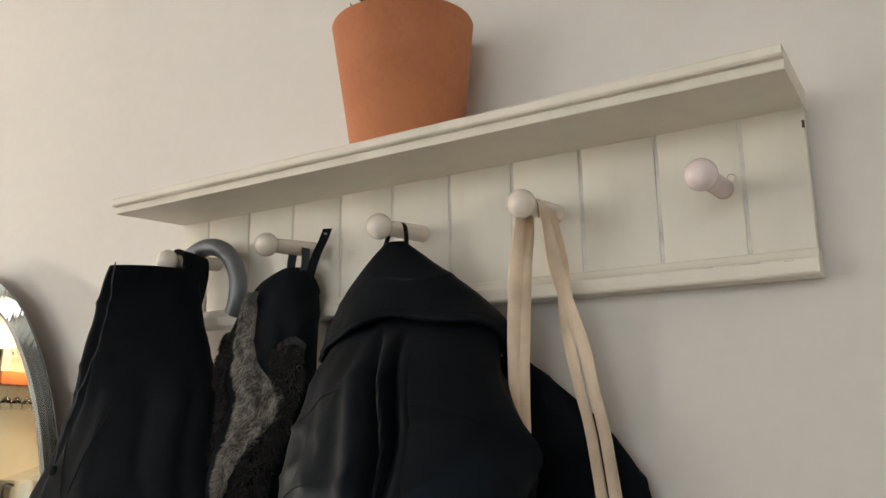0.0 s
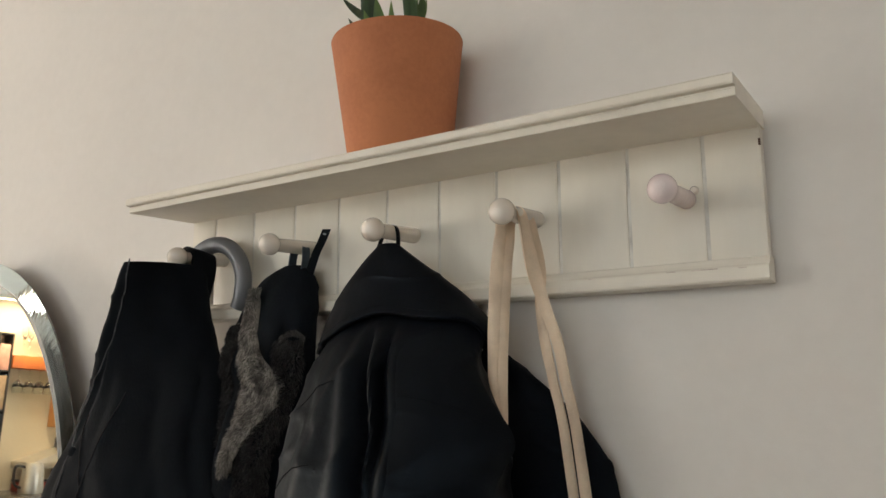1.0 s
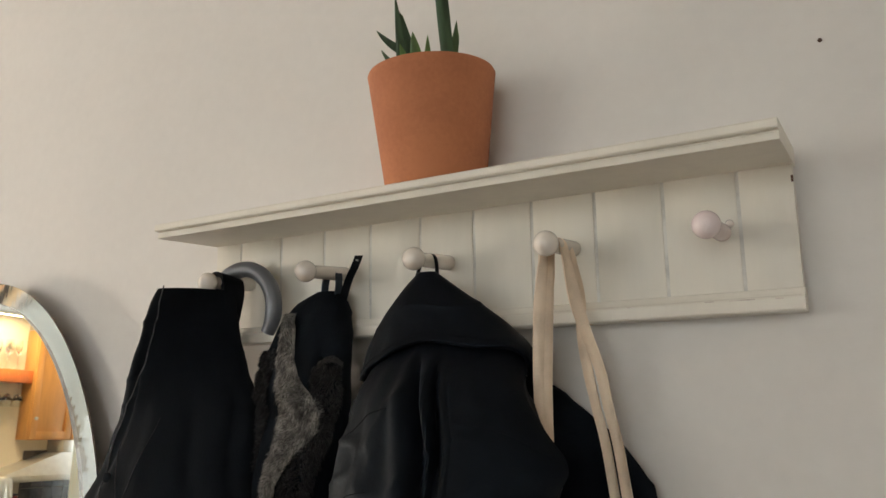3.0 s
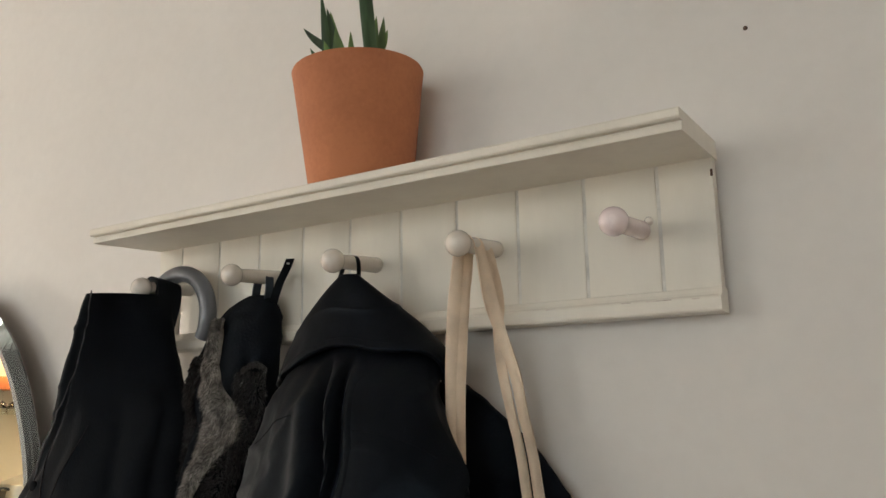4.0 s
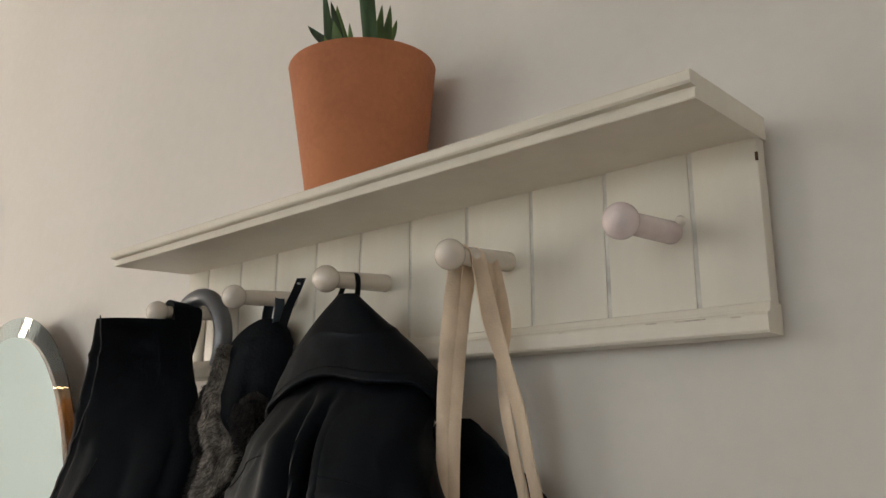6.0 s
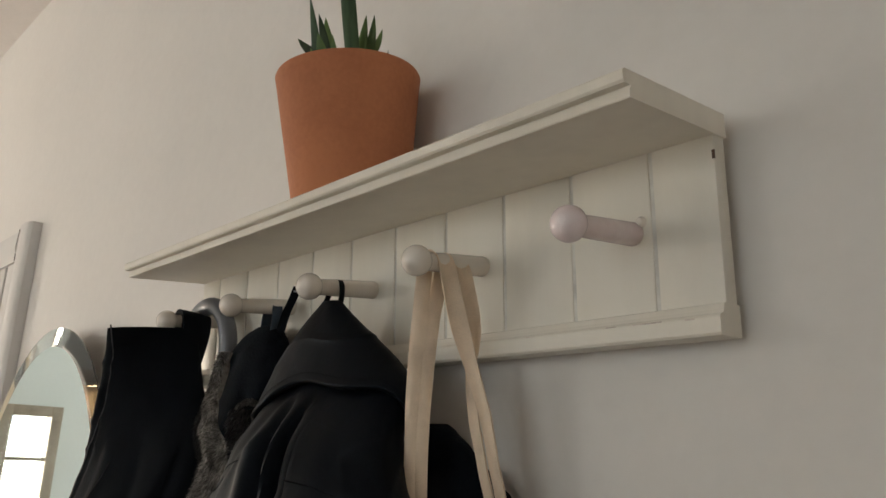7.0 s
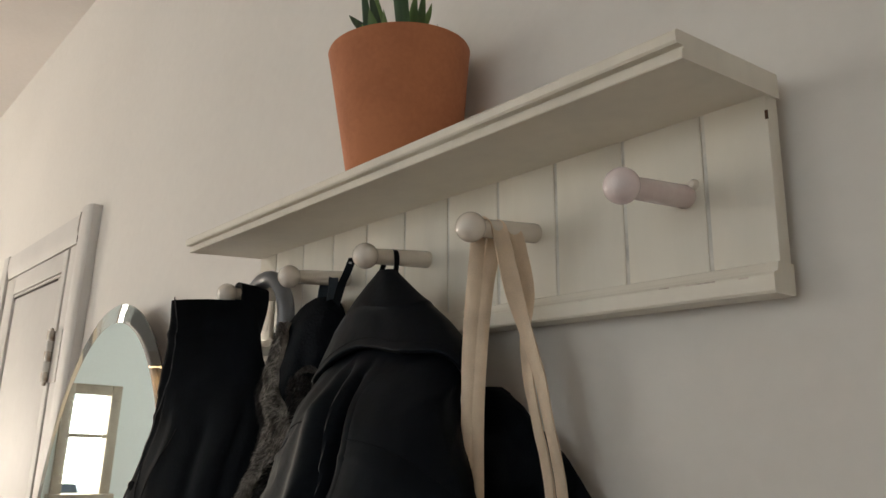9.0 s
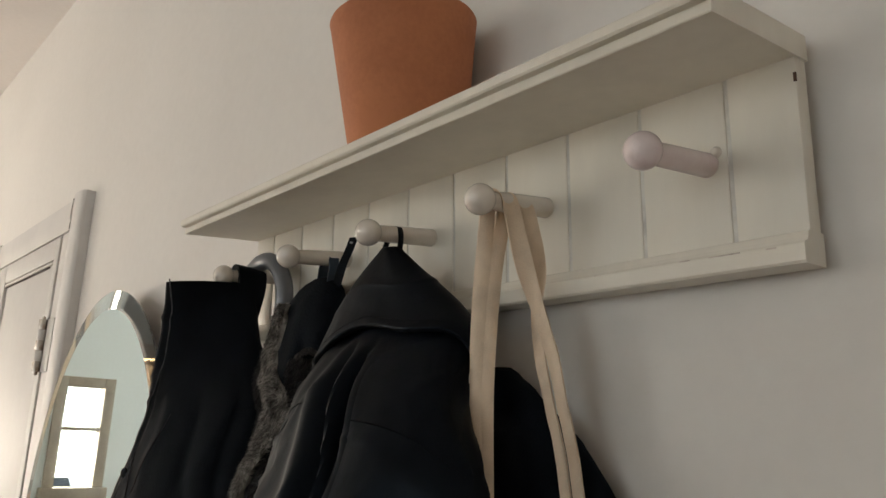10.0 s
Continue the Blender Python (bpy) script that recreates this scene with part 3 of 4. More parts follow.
b = bmesh.new()
r0, r1 = oval(b, 0.0005, -0.0014), oval(b, 0.001, 0.0)
for i in range(NM):
    b.faces.new((r0[i], r1[i], r1[(i + 1) % NM], r0[(i + 1) % NM]))
b.faces.new(r1)
part("backing", b, GAP, mirror, "dark backing board")
b = bmesh.new()
r0, r1 = oval(b, 0.10, 0.0005), oval(b, 0.10, 0.0395)
for i in range(NM):
    b.faces.new((r0[i], r1[i], r1[(i + 1) % NM], r0[(i + 1) % NM]))
b.faces.new(r1)
b.faces.new(r0[::-1])
part("back_board", b, CHIP, mirror, "wooden back board")

# ---- the peg rack ----
X0, X1 = -0.778, 0.077
# the rack hangs a little forward of the wall
RACK = pose(0.0068, 0.0685, 0.0069, 2.457, -0.145, -0.626)
rack = thing("coat_rack", (0, 0, 0), "cream painted wooden coat rack with shelf and five pegs", "coat rack")
rack.matrix_basis = RACK
# darker backing stands in for the shade between the planks
part("backing", box(X0 + 0.001, X1 - 0.001, -0.0166, -0.001, 1.640, 1.797), GROOVE, rack)
GX = [0.0195 - 0.0828 * k for k in range(10)]
edges_x = [X1] + GX + [X0]
for k in range(11):
    xr, xl = edges_x[k] - (0.0 if k == 0 else 0.0020), edges_x[k + 1] + (0.0 if k == 10 else 0.0020)
    part("plank", box(xl, xr, -0.018, -0.0005, 1.638, 1.799, 0.0008), CREAM, rack)
part("bottom_mould", extrude_x([(-0.0005, 1.636), (-0.031, 1.636), (-0.0325, 1.638), (-0.0325, 1.650), (-0.031, 1.652), (-0.027, 1.653), (-0.0255, 1.656), (-0.0245, 1.660), (-0.022, 1.661), (-0.0005, 1.661)], X0 - 0.0015, X1 + 0.0015), CREAM, rack, smooth=False)
sh = part("shelf_board", extrude_x([(0, 0), (-0.1415, 0), (-0.1435, -0.002), (-0.1435, -0.0085), (-0.142, -0.0105), (-0.1345, -0.0108), (-0.1345, -0.0125), (-0.1365, -0.0135), (-0.1372, -0.0195), (-0.1365, -0.0205), (0, -0.0205)], X0 - 0.001, X1 + 0.002), CREAM, rack, smooth=False)
SHELF = pose(0, -0.0005, 1.8175, 3.2, 0, 0)
sh.matrix_local = SHELF
part("dowel_plug", revolve([(0, 0.004), (0.003, 0.003), (0.0048, 0), (0.005, -0.003), (0, -0.003)], 16, "Y"), KNOB, rack, "painted dowel plug").location = (0.0085, -0.0195, 1.7375)
part("paint_chip", box(X1 - 0.002, X1 + 0.0004, -0.0186, -0.0168, 1.776, 1.7835, 0.0005), CHIP, rack)
WORN = mat("worn_paint", (0.64, 0.58, 0.52), 0.6, 0.2, 80, 0.3, 200, second=(0.48, 0.41, 0.36))
for x0, x1, z0, z1 in ((0.004, 0.030, 1.6496, 1.6506), (-0.022, -0.012, 1.6500, 1.6509), (0.050, 0.058, 1.6488, 1.6499), (-0.108, -0.100, 1.6498, 1.6507)):
    part("paint_wear", box(x0, x1, -0.0329, -0.0320, z0, z1, 0.0003), WORN, rack, "rubbed patch of paint")
PEGX = [-0.703, -0.521, -0.350, -0.175, 0.0]
PEGZ, PEGY = 1.721, -0.106
RB = 0.0146
peg_profile = [(0.0098, -0.0885), (0.0102, -0.086), (0.0100, -0.08), (0.0094, -0.03), (0.0088, -0.0125)] + [(RB * math.sin(radians(a)), -RB * math.cos(radians(a))) for a in range(40, 181, 7)] + [(0, RB)]
for i, x in enumerate(PEGX):
    p = part("peg", revolve(peg_profile, 36, "Y"), KNOB_PINK if i == 4 else KNOB, rack, "worn lilac-white peg" if i == 4 else "")
    p.matrix_local = pose(x, PEGY, PEGZ, 5.0, 0, 0)

# small marks in the plaster
for x, z, r in ((0.117, 1.953, 0.0027),):
    q = tagged(new("nail_hole", mesh_of("nail_hole", revolve([(0, 0.0015), (r * 0.7, 0.001), (r, -0.001), (0, -0.002)], 14, "Y"), CHIP)), "small dark nail hole in the plaster wall", "nail hole")
    q.location = (x, 0.0062, z)

# ---- plant pot on the shelf ----
PC = (-0.3440, -0.0590)
pot = thing("plant_pot", (0, 0, 0), "plain terracotta flower pot standing on the shelf", "plant pot")
pot.matrix_basis = RACK @ SHELF @ pose(PC[0], PC[1], 0.0005)
PH, PR0, PR1 = 0.1605, 0.0655, 0.0852
pr = [(0, 0), (PR0 - 0.003, 0), (PR0, 0.003)]
pr += [(PR0 + (PR1 - PR0) * f / 12, PH * f / 12) for f in range(1, 12)]
pr += [(PR1 - 0.0002, PH - 0.004), (PR1 - 0.0015, PH - 0.001), (PR1 - 0.004, PH), (PR1 - 0.008, PH - 0.001), (PR1 - 0.0095, PH - 0.004), (PR1 - 0.012, PH - 0.03), (0, PH - 0.031)]
k = len(pr) - 7
part("pot_body", revolve(pr[:k], 96), TERRA, pot)
part("rim", revolve(pr[k - 1:], 96), TERRA, pot, "smooth terracotta rim")
plant = thing("succulent_plant", (0, 0, 0), "dark green spiky succulent growing in the terracotta pot", "plant")
plant.matrix_basis = RACK @ SHELF @ pose(PC[0], PC[1], PH - 0.029)
b = revolve([(0, 0.004), (0.04, 0.004), (0.07, 0.001), (0.0735, -0.001), (0, -0.002)], 40)
for v in b.verts:
    v.co.z += 0.003 * noise.noise(v.co * 90)
part("soil", b, SOIL, plant)


def blade(base, tip, width, bend, broad=None, thick=0.35, n=12, rows=18, sharp=2.6):
    """A fleshy pointed leaf with a channelled face."""
    b = bmesh.new()
    p, q = Vector(base), Vector(tip)
    d = (q - p)
    out = Vector((d.x, d.y, 0)).normalized() if math.hypot(d.x, d.y) > 1e-4 else Vector((1, 0, 0))
    side = d.normalized().cross(out).normalized() if d.normalized().cross(out).length > 1e-3 else Vector((0, 1, 0))
    if broad:
        w0 = Vector(broad)
        side = (w0 - d.normalized() * w0.dot(d.normalized())).normalized()
    rings = []
    for r in range(rows):
        f = r / rows
        c = p + d * f + out * bend * math.sin(math.pi * f) * -1
        w = width * (0.75 + 0.6 * f - 0.2 * f * f) * (1 - f**sharp) ** 0.9 / 2
        nrm = side.cross(d.normalized())
        ring = []
        for i in range(n):
            t = 2 * math.pi * i / n
            h = thick * w * math.sin(t)
            if math.sin(t) > 0:
                h *= 0.3
            ring.append(b.verts.new(c + side * w * math.cos(t) + nrm * h))
        rings.append(ring)
    top = b.verts.new(q)
    for u, v in zip(rings, rings[1:]):
        for i in range(n):
            b.faces.new((u[i], u[(i + 1) % n], v[(i + 1) % n], v[i]))
    for i in range(n):
        b.faces.new((rings[-1][i], rings[-1][(i + 1) % n], top))
    b.faces.new(rings[0][::-1])
    return b


SW = (0.75, 0.66, 0)
# base, tip, width, bend, material, broad side, pointedness, thickness
LEAVES = [
    ((-0.034, -0.018, 0), (-0.034, -0.031, 0.142), 0.017, 0.003, LEAF, SW, 1.7, 0.5),
    ((-0.021, -0.012, 0), (-0.037, -0.016, 0.124), 0.014, 0.004, LEAF, SW, 3.2, 0.5),
    ((0.002, -0.012, 0.01), (-0.0410, -0.003, 0.125), 0.027, -0.010, LEAF_PALE, SW, 1.7, 0.35),
    ((-0.020, -0.026, 0), (-0.026, -0.036, 0.068), 0.022, 0.004, LEAF_PALE, SW, 1.8, 0.35),
    ((0.039, -0.020, 0), (0.029, -0.030, 0.235), 0.0195, 0.000, LEAF, SW, 3.0, 0.9),
    ((-0.012, -0.010, 0.050), (-0.0700, -0.0250, 0.101), 0.022, -0.006, LEAF, SW, 1.4, 0.4),
    ((-0.020, -0.004, 0.03), (-0.074, -0.008, 0.080), 0.018, -0.008, LEAF, SW, 1.4, 0.4),
    ((-0.002, -0.034, 0), (-0.002, -0.042, 0.076), 0.024, 0.004, LEAF_PALE, SW, 2.0, 0.4),
    ((0.010, -0.026, 0), (0.016, -0.034, 0.070), 0.016, 0.004, LEAF_PALE, SW, 1.6, 0.4),
    ((0.024, -0.004, 0.02), (0.0340, 0.0140, 0.103), 0.019, -0.004, LEAF_PALE, SW, 1.4, 0.4),
    ((0.020, -0.008, 0.02), (0.0275, 0.0070, 0.103), 0.019, -0.002, LEAF_PALE, SW, 1.5, 0.4),
    ((0.010, -0.004, 0.035), (0.0275, 0.0310, 0.093), 0.019, -0.008, LEAF_PALE, SW, 1.3, 0.4),
    ((0.012, 0.004, 0), (0.018, 0.020, 0.078), 0.022, 0.004, LEAF_PALE, SW, 3.4, 0.35),
    ((0.008, 0.034, 0.02), (-0.003, 0.065, 0.088), 0.010, -0.006, LEAF, SW, 1.4, 0.4),
    ((0.012, 0.040, 0.01), (0.006, 0.077, 0.077), 0.009, -0.006, LEAF, SW, 1.4, 0.4),
    ((-0.034, 0.006, 0), (-0.058, 0.014, 0.074), 0.015, -0.004, LEAF, SW, 1.5, 0.4),
]
for base, tip, w, bend, m_, side_way, sharp, fat in LEAVES:
    part("leaf", blade(base, tip, w, bend, side_way, fat, sharp=sharp), m_, plant)

# ---- umbrella hanging by its crook on the first peg ----
umb = thing("umbrella", (0, 0, 0), "furled dark umbrella with a grey crook handle hung on a peg", "umbrella")
umb.matrix_basis = RACK
HC = (-0.6865, 1.6835)
arc = [(HC[0] + 0.0625 * math.cos(radians(a)), -0.052, HC[1] + 0.0625 * math.sin(radians(a))) for a in range(-34, 181, 13)]
arc += [(HC[0] - 0.0625, -0.051, 1.64), (HC[0] - 0.0625, -0.050, 1.56)]
part("crook_handle", tube(arc, 0.0122, 18, 5, lambda f: 0.82 + 0.18 * min(1, f * 9)), GREY_PLASTIC, umb, "smooth grey crook handle")
part("canopy", cloth([(1.565, HC[0] - 0.0625, -0.05, 0.012, 0.012, 0), (1.50, HC[0] - 0.0625, -0.05, 0.024, 0.024, 0), (1.2, HC[0] - 0.06, -0.05, 0.03, 0.03, 0), (0.82, HC[0] - 0.06, -0.05, 0.008, 0.008, 0)], wrinkle=0.004, n=40, rows=40), NYLON_DULL, umb)

# ---- black trousers over the first peg ----
tr = thing("black_trousers", (0, 0, 0), "black cotton trousers with pale seams hung over a peg", "trousers")
tr.matrix_basis = RACK
TK = [(1.709, -0.703, -0.1211, 0.060, 0.0116, 81.7), (1.68, -0.7209, -0.1141, 0.0624, 0.0182, 58.7), (1.60, -0.731, -0.1078, 0.0793, 0.0201, 39.0), (1.53, -0.720, -0.1136, 0.1004, 0.0314, 23.2), (1.46, -0.7173, -0.125, 0.1184, 0.051, 14.8), (1.38, -0.7108, -0.1336, 0.1592, 0.0598, 10.0), (0.85, -0.70, -0.125, 0.15, 0.065, 8)]
TF = [(214, 7, -0.006, 30, 1.66), (240, 9, 0.004, 90, 1.60), (256, 6, -0.007, 120, 1.58), (285, 12, 0.005, 60, 1.60), (312, 7, -0.005, 30, 1.58), (20, 16, 0.004, 0, 1.6)]
TS = dict(folds=TF, wrinkle=0.0026, wscale=16, seed=3.1, power=2.6)
part("trouser_body", cloth(TK, n=180, rows=140, top=lambda th: 0.004 * math.cos(th), **TS), DENIM, tr)
SEAM_TURN = [(1.71, 196), (1.70, 208), (1.67, 226), (1.62, 222), (1.55, 212), (1.48, 214), (1.43, 232), (1.36, 242)]
part("side_seam", tube([surf(TK, radians(smooth_at(SEAM_TURN, z)[0]), z, out=0.0008, **TS) for z in [1.708 - 0.010 * k for k in range(34)]], 0.0009, 8, 2), SEAM, tr, "faded piped seam")
part("pocket_seam", tube([surf(TK, radians(222 + 34 * math.sin(k * 0.11)), 1.50 - 0.008 * k, out=0.0008, **TS) for k in range(14)], 0.0007, 8, 2), SEAM_DARK, tr, "faded piped seam")
part("leg_seam", tube([surf(TK, radians(262 - 60 * max(0, 1.53 - z)), z, out=0.0005, **TS) for z in [1.53 - 0.012 * k for k in range(20)]], 0.0007, 8, 2), SEAM_DARK, tr, "faded piped seam")
bp = surf(TK, radians(234), 1.452, out=0.002, **TS)
part("button", revolve([(0, 0.002), (0.004, 0.0022), (0.0065, 0.0008), (0.0065, -0.002), (0, -0.002)], 20, "Y"), TAPE, tr, "dark metal button").matrix_local = Matrix.Translation(bp) @ pose(0, 0, 0, 0, 0, 15)
band = [(-0.722, -0.070, 1.655), (-0.7205, -0.0668, 1.70), (-0.717, -0.0665, 1.727), (-0.707, -0.0665, 1.7345), (-0.695, -0.0665, 1.728), (-0.6905, -0.068, 1.70), (-0.690, -0.072, 1.655)]
bw = [(0, 0.026, -0.004), (0, 0.040, -0.004), (0, 0.043, -0.004), (0, 0.043, -0.004), (0, 0.043, -0.004), (0, 0.038, -0.004), (0, 0.022, -0.004)]
part("waistband", ribbon(band, bw, [(-1, 0, 0.1), (-1, 0, 0.2), (-0.8, 0, 0.6), (0, 0, 1), (0.8, 0, 0.6), (1, 0, 0.2), (1, 0, 0)], 0.007), DENIM, tr)

# ---- fleece-lined jacket on the second peg ----
fj = thing("fleece_jacket", (0, 0, 0), "black hooded jacket with a grey fleece lining hung on a peg", "jacket")
fj.matrix_basis = RACK
FK = [(1.700, -0.530, -0.0450, 0.0145, 0.0121, -1), (1.688, -0.538, -0.0445, 0.0370, 0.0244, -3), (1.66, -0.5455, -0.0485, 0.0540, 0.0325, -8), (1.63, -0.549, -0.0560, 0.0695, 0.0345, -11), (1.575, -0.5515, -0.0635, 0.0745, 0.0410, -8), (1.53, -0.5572, -0.0630, 0.0885, 0.0365, -16.5), (1.42, -0.5575, -0.0760, 0.0700, 0.0565, -23), (0.9, -0.56, -0.06, 0.09, 0.045, -8)]
part("hood", cloth(FK, [(262, 12, 0.002, 20, 1.67), (300, 16, 0.004, -20, 1.66), (325, 10, -0.006, -20, 1.64)], 0.004, 16, seed=9.7), NYLON_DULL, fj)


FACING = [(1.668, -0.5700, -0.5610, -0.078), (1.639, -0.5690, -0.5540, -0.083), (1.61, -0.5680, -0.5420, -0.088), (1.581, -0.5630, -0.5250, -0.092), (1.553, -0.5590, -0.5020, -0.096), (1.531, -0.5580, -0.4880, -0.100), (1.511, -0.5590, -0.4900, -0.103), (1.483, -0.5590, -0.5150, -0.107), (1.456, -0.5545, -0.5350, -0.111), (1.432, -0.5460, -0.5400, -0.115)]


def lining_point(u, v):
    """A point of the turned-out fleece facing: u across, v down."""
    z = 1.668 - 0.236 * v
    xl, xr, lie = smooth_at(FACING, z)
    x = xl + (xr - xl) * u
    cx, cy, a, bb, _t = smooth_at(FK, z)
    body = cy + (x - cx) * math.tan(radians(_t)) - bb * math.sqrt(max(0.02, 1 - ((x - cx) / (a + 0.008)) ** 2))
    y = min(lie + 0.004, body - 0.006) - 0.007 * math.sin(math.pi * u) + 0.004 * noise.noise(Vector((x * 40, z * 30, 3)))
    return Vector((x, y, z))


b = bmesh.new()
grid = [[(b.verts.new(lining_point(i / 14, j / 50)), b.verts.new(lining_point(i / 14, j / 50) + Vector((0.004, 0.016, 0)))) for i in range(15)] for j in range(51)]
for j in range(50):
    for i in range(14):
        for s in (0, 1):
            b.faces.new((grid[j][i][s], grid[j][i + 1][s], grid[j + 1][i + 1][s], grid[j + 1][i][s]))
    for i in (0, 14):
        b.faces.new((grid[j][i][0], grid[j + 1][i][0], grid[j + 1][i][1], grid[j][i][1]))
for j in (0, 50):
    for i in range(14):
        b.faces.new((grid[j][i][0], grid[j][i + 1][0], grid[j][i + 1][1], grid[j][i][1]))
lining = part("fleece_facing", b, FLEECE, fj, "grey long-pile fleece facing")


def pile(count, where, length, rng):
    """Many short tapered tufts over a surface, as one mesh."""
    verts, faces = [], []
    for _ in range(count):
        u, v = rng.random(), rng.random()
        p = where(u, v)
        du = where(min(1, u + 0.02), v) - where(max(0, u - 0.02), v)
        dv = where(u, min(1, v + 0.02)) - where(u, max(0, v - 0.02))
        nrm = du.cross(dv)
        if nrm.length < 1e-9:
            continue
        nrm.normalize()
        if nrm.y > 0:
            nrm = -nrm
        flow = Vector((0.8 * noise.noise(p * 45), 0, -0.5 + 0.9 * noise.noise(p * 45 + Vector((5, 5, 5)))))
        d = (nrm * rng.uniform(0.5, 1.0) + flow * 1.1 + Vector((rng.uniform(-0.4, 0.4), 0, rng.uniform(-0.4, 0.4)))).normalized()
        ln = length * rng.uniform(0.6, 1.3)
        side = d.cross(Vector((rng.uniform(-1, 1), rng.uniform(-1, 1), rng.uniform(-1, 1)))).normalized() * rng.uniform(0.0004, 0.0009)
        k = len(verts)
        mid = p + d * ln * 0.55
        verts += [p - side, p + side, mid - side * 0.8, mid + side * 0.8, p + d * ln + flow * ln * 0.5]
        faces += [(k, k + 1, k + 3, k + 2), (k + 2, k + 3, k + 4)]
    me = bpy.data.meshes.new("fleece_nap")
    me.from_pydata([tuple(v) for v in verts], [], faces)
    return me


rng = random.Random(4)
me = pile(9000, lining_point, 0.0075, rng)
me.materials.append(FLEECE)
ob = new("fleece_nap", me)
ob.parent = fj
tagged(ob, "grey fleece pile", kind="stuff")


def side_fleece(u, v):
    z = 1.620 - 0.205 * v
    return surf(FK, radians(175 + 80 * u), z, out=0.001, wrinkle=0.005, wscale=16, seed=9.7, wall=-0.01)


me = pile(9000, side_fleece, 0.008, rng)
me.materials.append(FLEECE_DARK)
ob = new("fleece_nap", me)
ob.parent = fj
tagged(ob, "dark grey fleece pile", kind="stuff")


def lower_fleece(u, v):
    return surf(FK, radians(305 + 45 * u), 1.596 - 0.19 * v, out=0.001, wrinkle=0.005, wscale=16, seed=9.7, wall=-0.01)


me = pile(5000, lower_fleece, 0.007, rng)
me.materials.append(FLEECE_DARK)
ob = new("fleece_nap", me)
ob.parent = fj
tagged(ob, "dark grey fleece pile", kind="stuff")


def cuff_point(u, v):
    th = radians(312 + 38 * u)
    z = 1.600 - 0.007 * v + 0.008 * math.sin(3.1 * u)
    return surf(FK, th, z, out=0.003, wrinkle=0.0)


me = pile(600, cuff_point, 0.004, rng)
me.materials.append(FLEECE_MID)
ob = new("fleece_nap", me)
ob.parent = fj
tagged(ob, "grey fleece trim", kind="stuff")
lp = [(-0.533, -0.050, 1.692), (-0.533, -0.047, 1.715), (-0.528, -0.046, 1.729), (-0.521, -0.046, 1.7315), (-0.513, -0.046, 1.728), (-0.510, -0.047, 1.71), (-0.511, -0.050, 1.685)]
part("hanger_loop", ribbon(lp, [(0, 0.014, 0)] * 7, [(-1, 0, 0), (-1, 0, 0.2), (-0.7, 0, 0.7), (0, 0, 1), (0.7, 0, 0.7), (1, 0, 0.2), (1, 0, 0)], 0.0016), TAPE_BLUE, fj, "blue-black hanger loop")
tp = [(-0.505, -0.050, 1.672), (-0.503, -0.046, 1.69), (-0.497, -0.042, 1.715), (-0.490, -0.037, 1.735), (-0.4855, -0.034, 1.750)]
label = part("size_tab", ribbon(tp, [(0.0095, 0.0065, 0)] * 5, [(0.57, -0.82, 0)] * 5, 0.0016), TAPE, fj, "stiff black woven tab")
part("tab_mark", box(-0.002, 0.002, -0.0003, 0.0003, -0.0012, 0.0012), LABEL_INK, label).matrix_local = Matrix.Translation((-0.4868, -0.0368, 1.743)) @ pose(0, 0, 0, 0, 12, 34)

# ---- black padded coat on the third peg ----
coat = thing("black_coat", (0, 0, 0), "black padded nylon coat with hood hung on a peg", "coat")
coat.matrix_basis = RACK
CK = [(1.635, -0.3197, -0.086, 0.060, 0.010, 10), (1.61, -0.3125, -0.0915, 0.090, 0.026, 10), (1.56, -0.3047, -0.1170, 0.1007, 0.0505, 8.6), (1.49, -0.2889, -0.1429, 0.1246, 0.0572, 6.9), (1.43, -0.2945, -0.138, 0.1275, 0.088, 8.0), (1.2, -0.2855, -0.1357, 0.1511, 0.1057, 6.5), (0.72, -0.285, -0.13, 0.17, 0.105, 0)]
CF = [(205, 9, 0.004, -60, 1.59), (232, 10, 0.003, 30, 1.60), (248, 6, 0.006, 80, 1.603), (256, 3.0, -0.016, 78, 1.608), (265, 3.0, 0.007, 55, 1.603), (272, 2.8, -0.016, 25, 1.608), (281, 5, 0.003, 10, 1.60)]
CS = dict(folds=CF, wrinkle=0.0042, wscale=14, seed=5.5, power=2.1)
part("coat_body", cloth(CK, n=260, rows=190, **CS), NYLON, coat)
for a0, a1, zz in ((204, 248, 1.510), (200, 246, 1.425)):
    part("quilting", stitch(lambda f: surf(CK, radians(a0 + (a1 - a0) * f), zz + 0.030 * f + 0.006 * math.sin(f * 3), out=0.0004, **CS), 40), TAPE, coat, "stitched quilting line")
# how far the free edge of the open front panel stands out, by height
FLAP = [(1.605, 334, 0.0), (1.56, 338, 0.003), (1.51, 344, 0.008), (1.478, 347, 0.016), (1.45, 342, 0.006), (1.40, 336, 0.0), (1.30, 334, 0.0), (0.75, 334, 0.0)]
SMOOTH = dict(CS, folds=(), wrinkle=0.0028)


def flap_point(u, v, back=0.0):
    """A point of the open front panel: u from the zip to the free edge, v down."""
    z = 1.604 - (0.28 * v if v < 0.8 else 0.224 + 3.0 * (v - 0.8))
    end, lift = smooth_at(FLAP, z)
    start = 277 + 22 * (1.604 - z) if z > 1.3 else 284
    rise = min(1, v * 4)
    pad = 0.0035 * rise * min(1, u * 10) + lift * u**2 + 0.002 * math.sin(math.pi * u) + 0.0022 * rise * noise.noise(Vector((u * 3, z * 16, 4)))
    edge = min(1, (1 - u) * 8, u * 8 + 0.2)
    return surf(CK, radians(start + (end - start) * u), z, out=pad - back * edge, **SMOOTH)


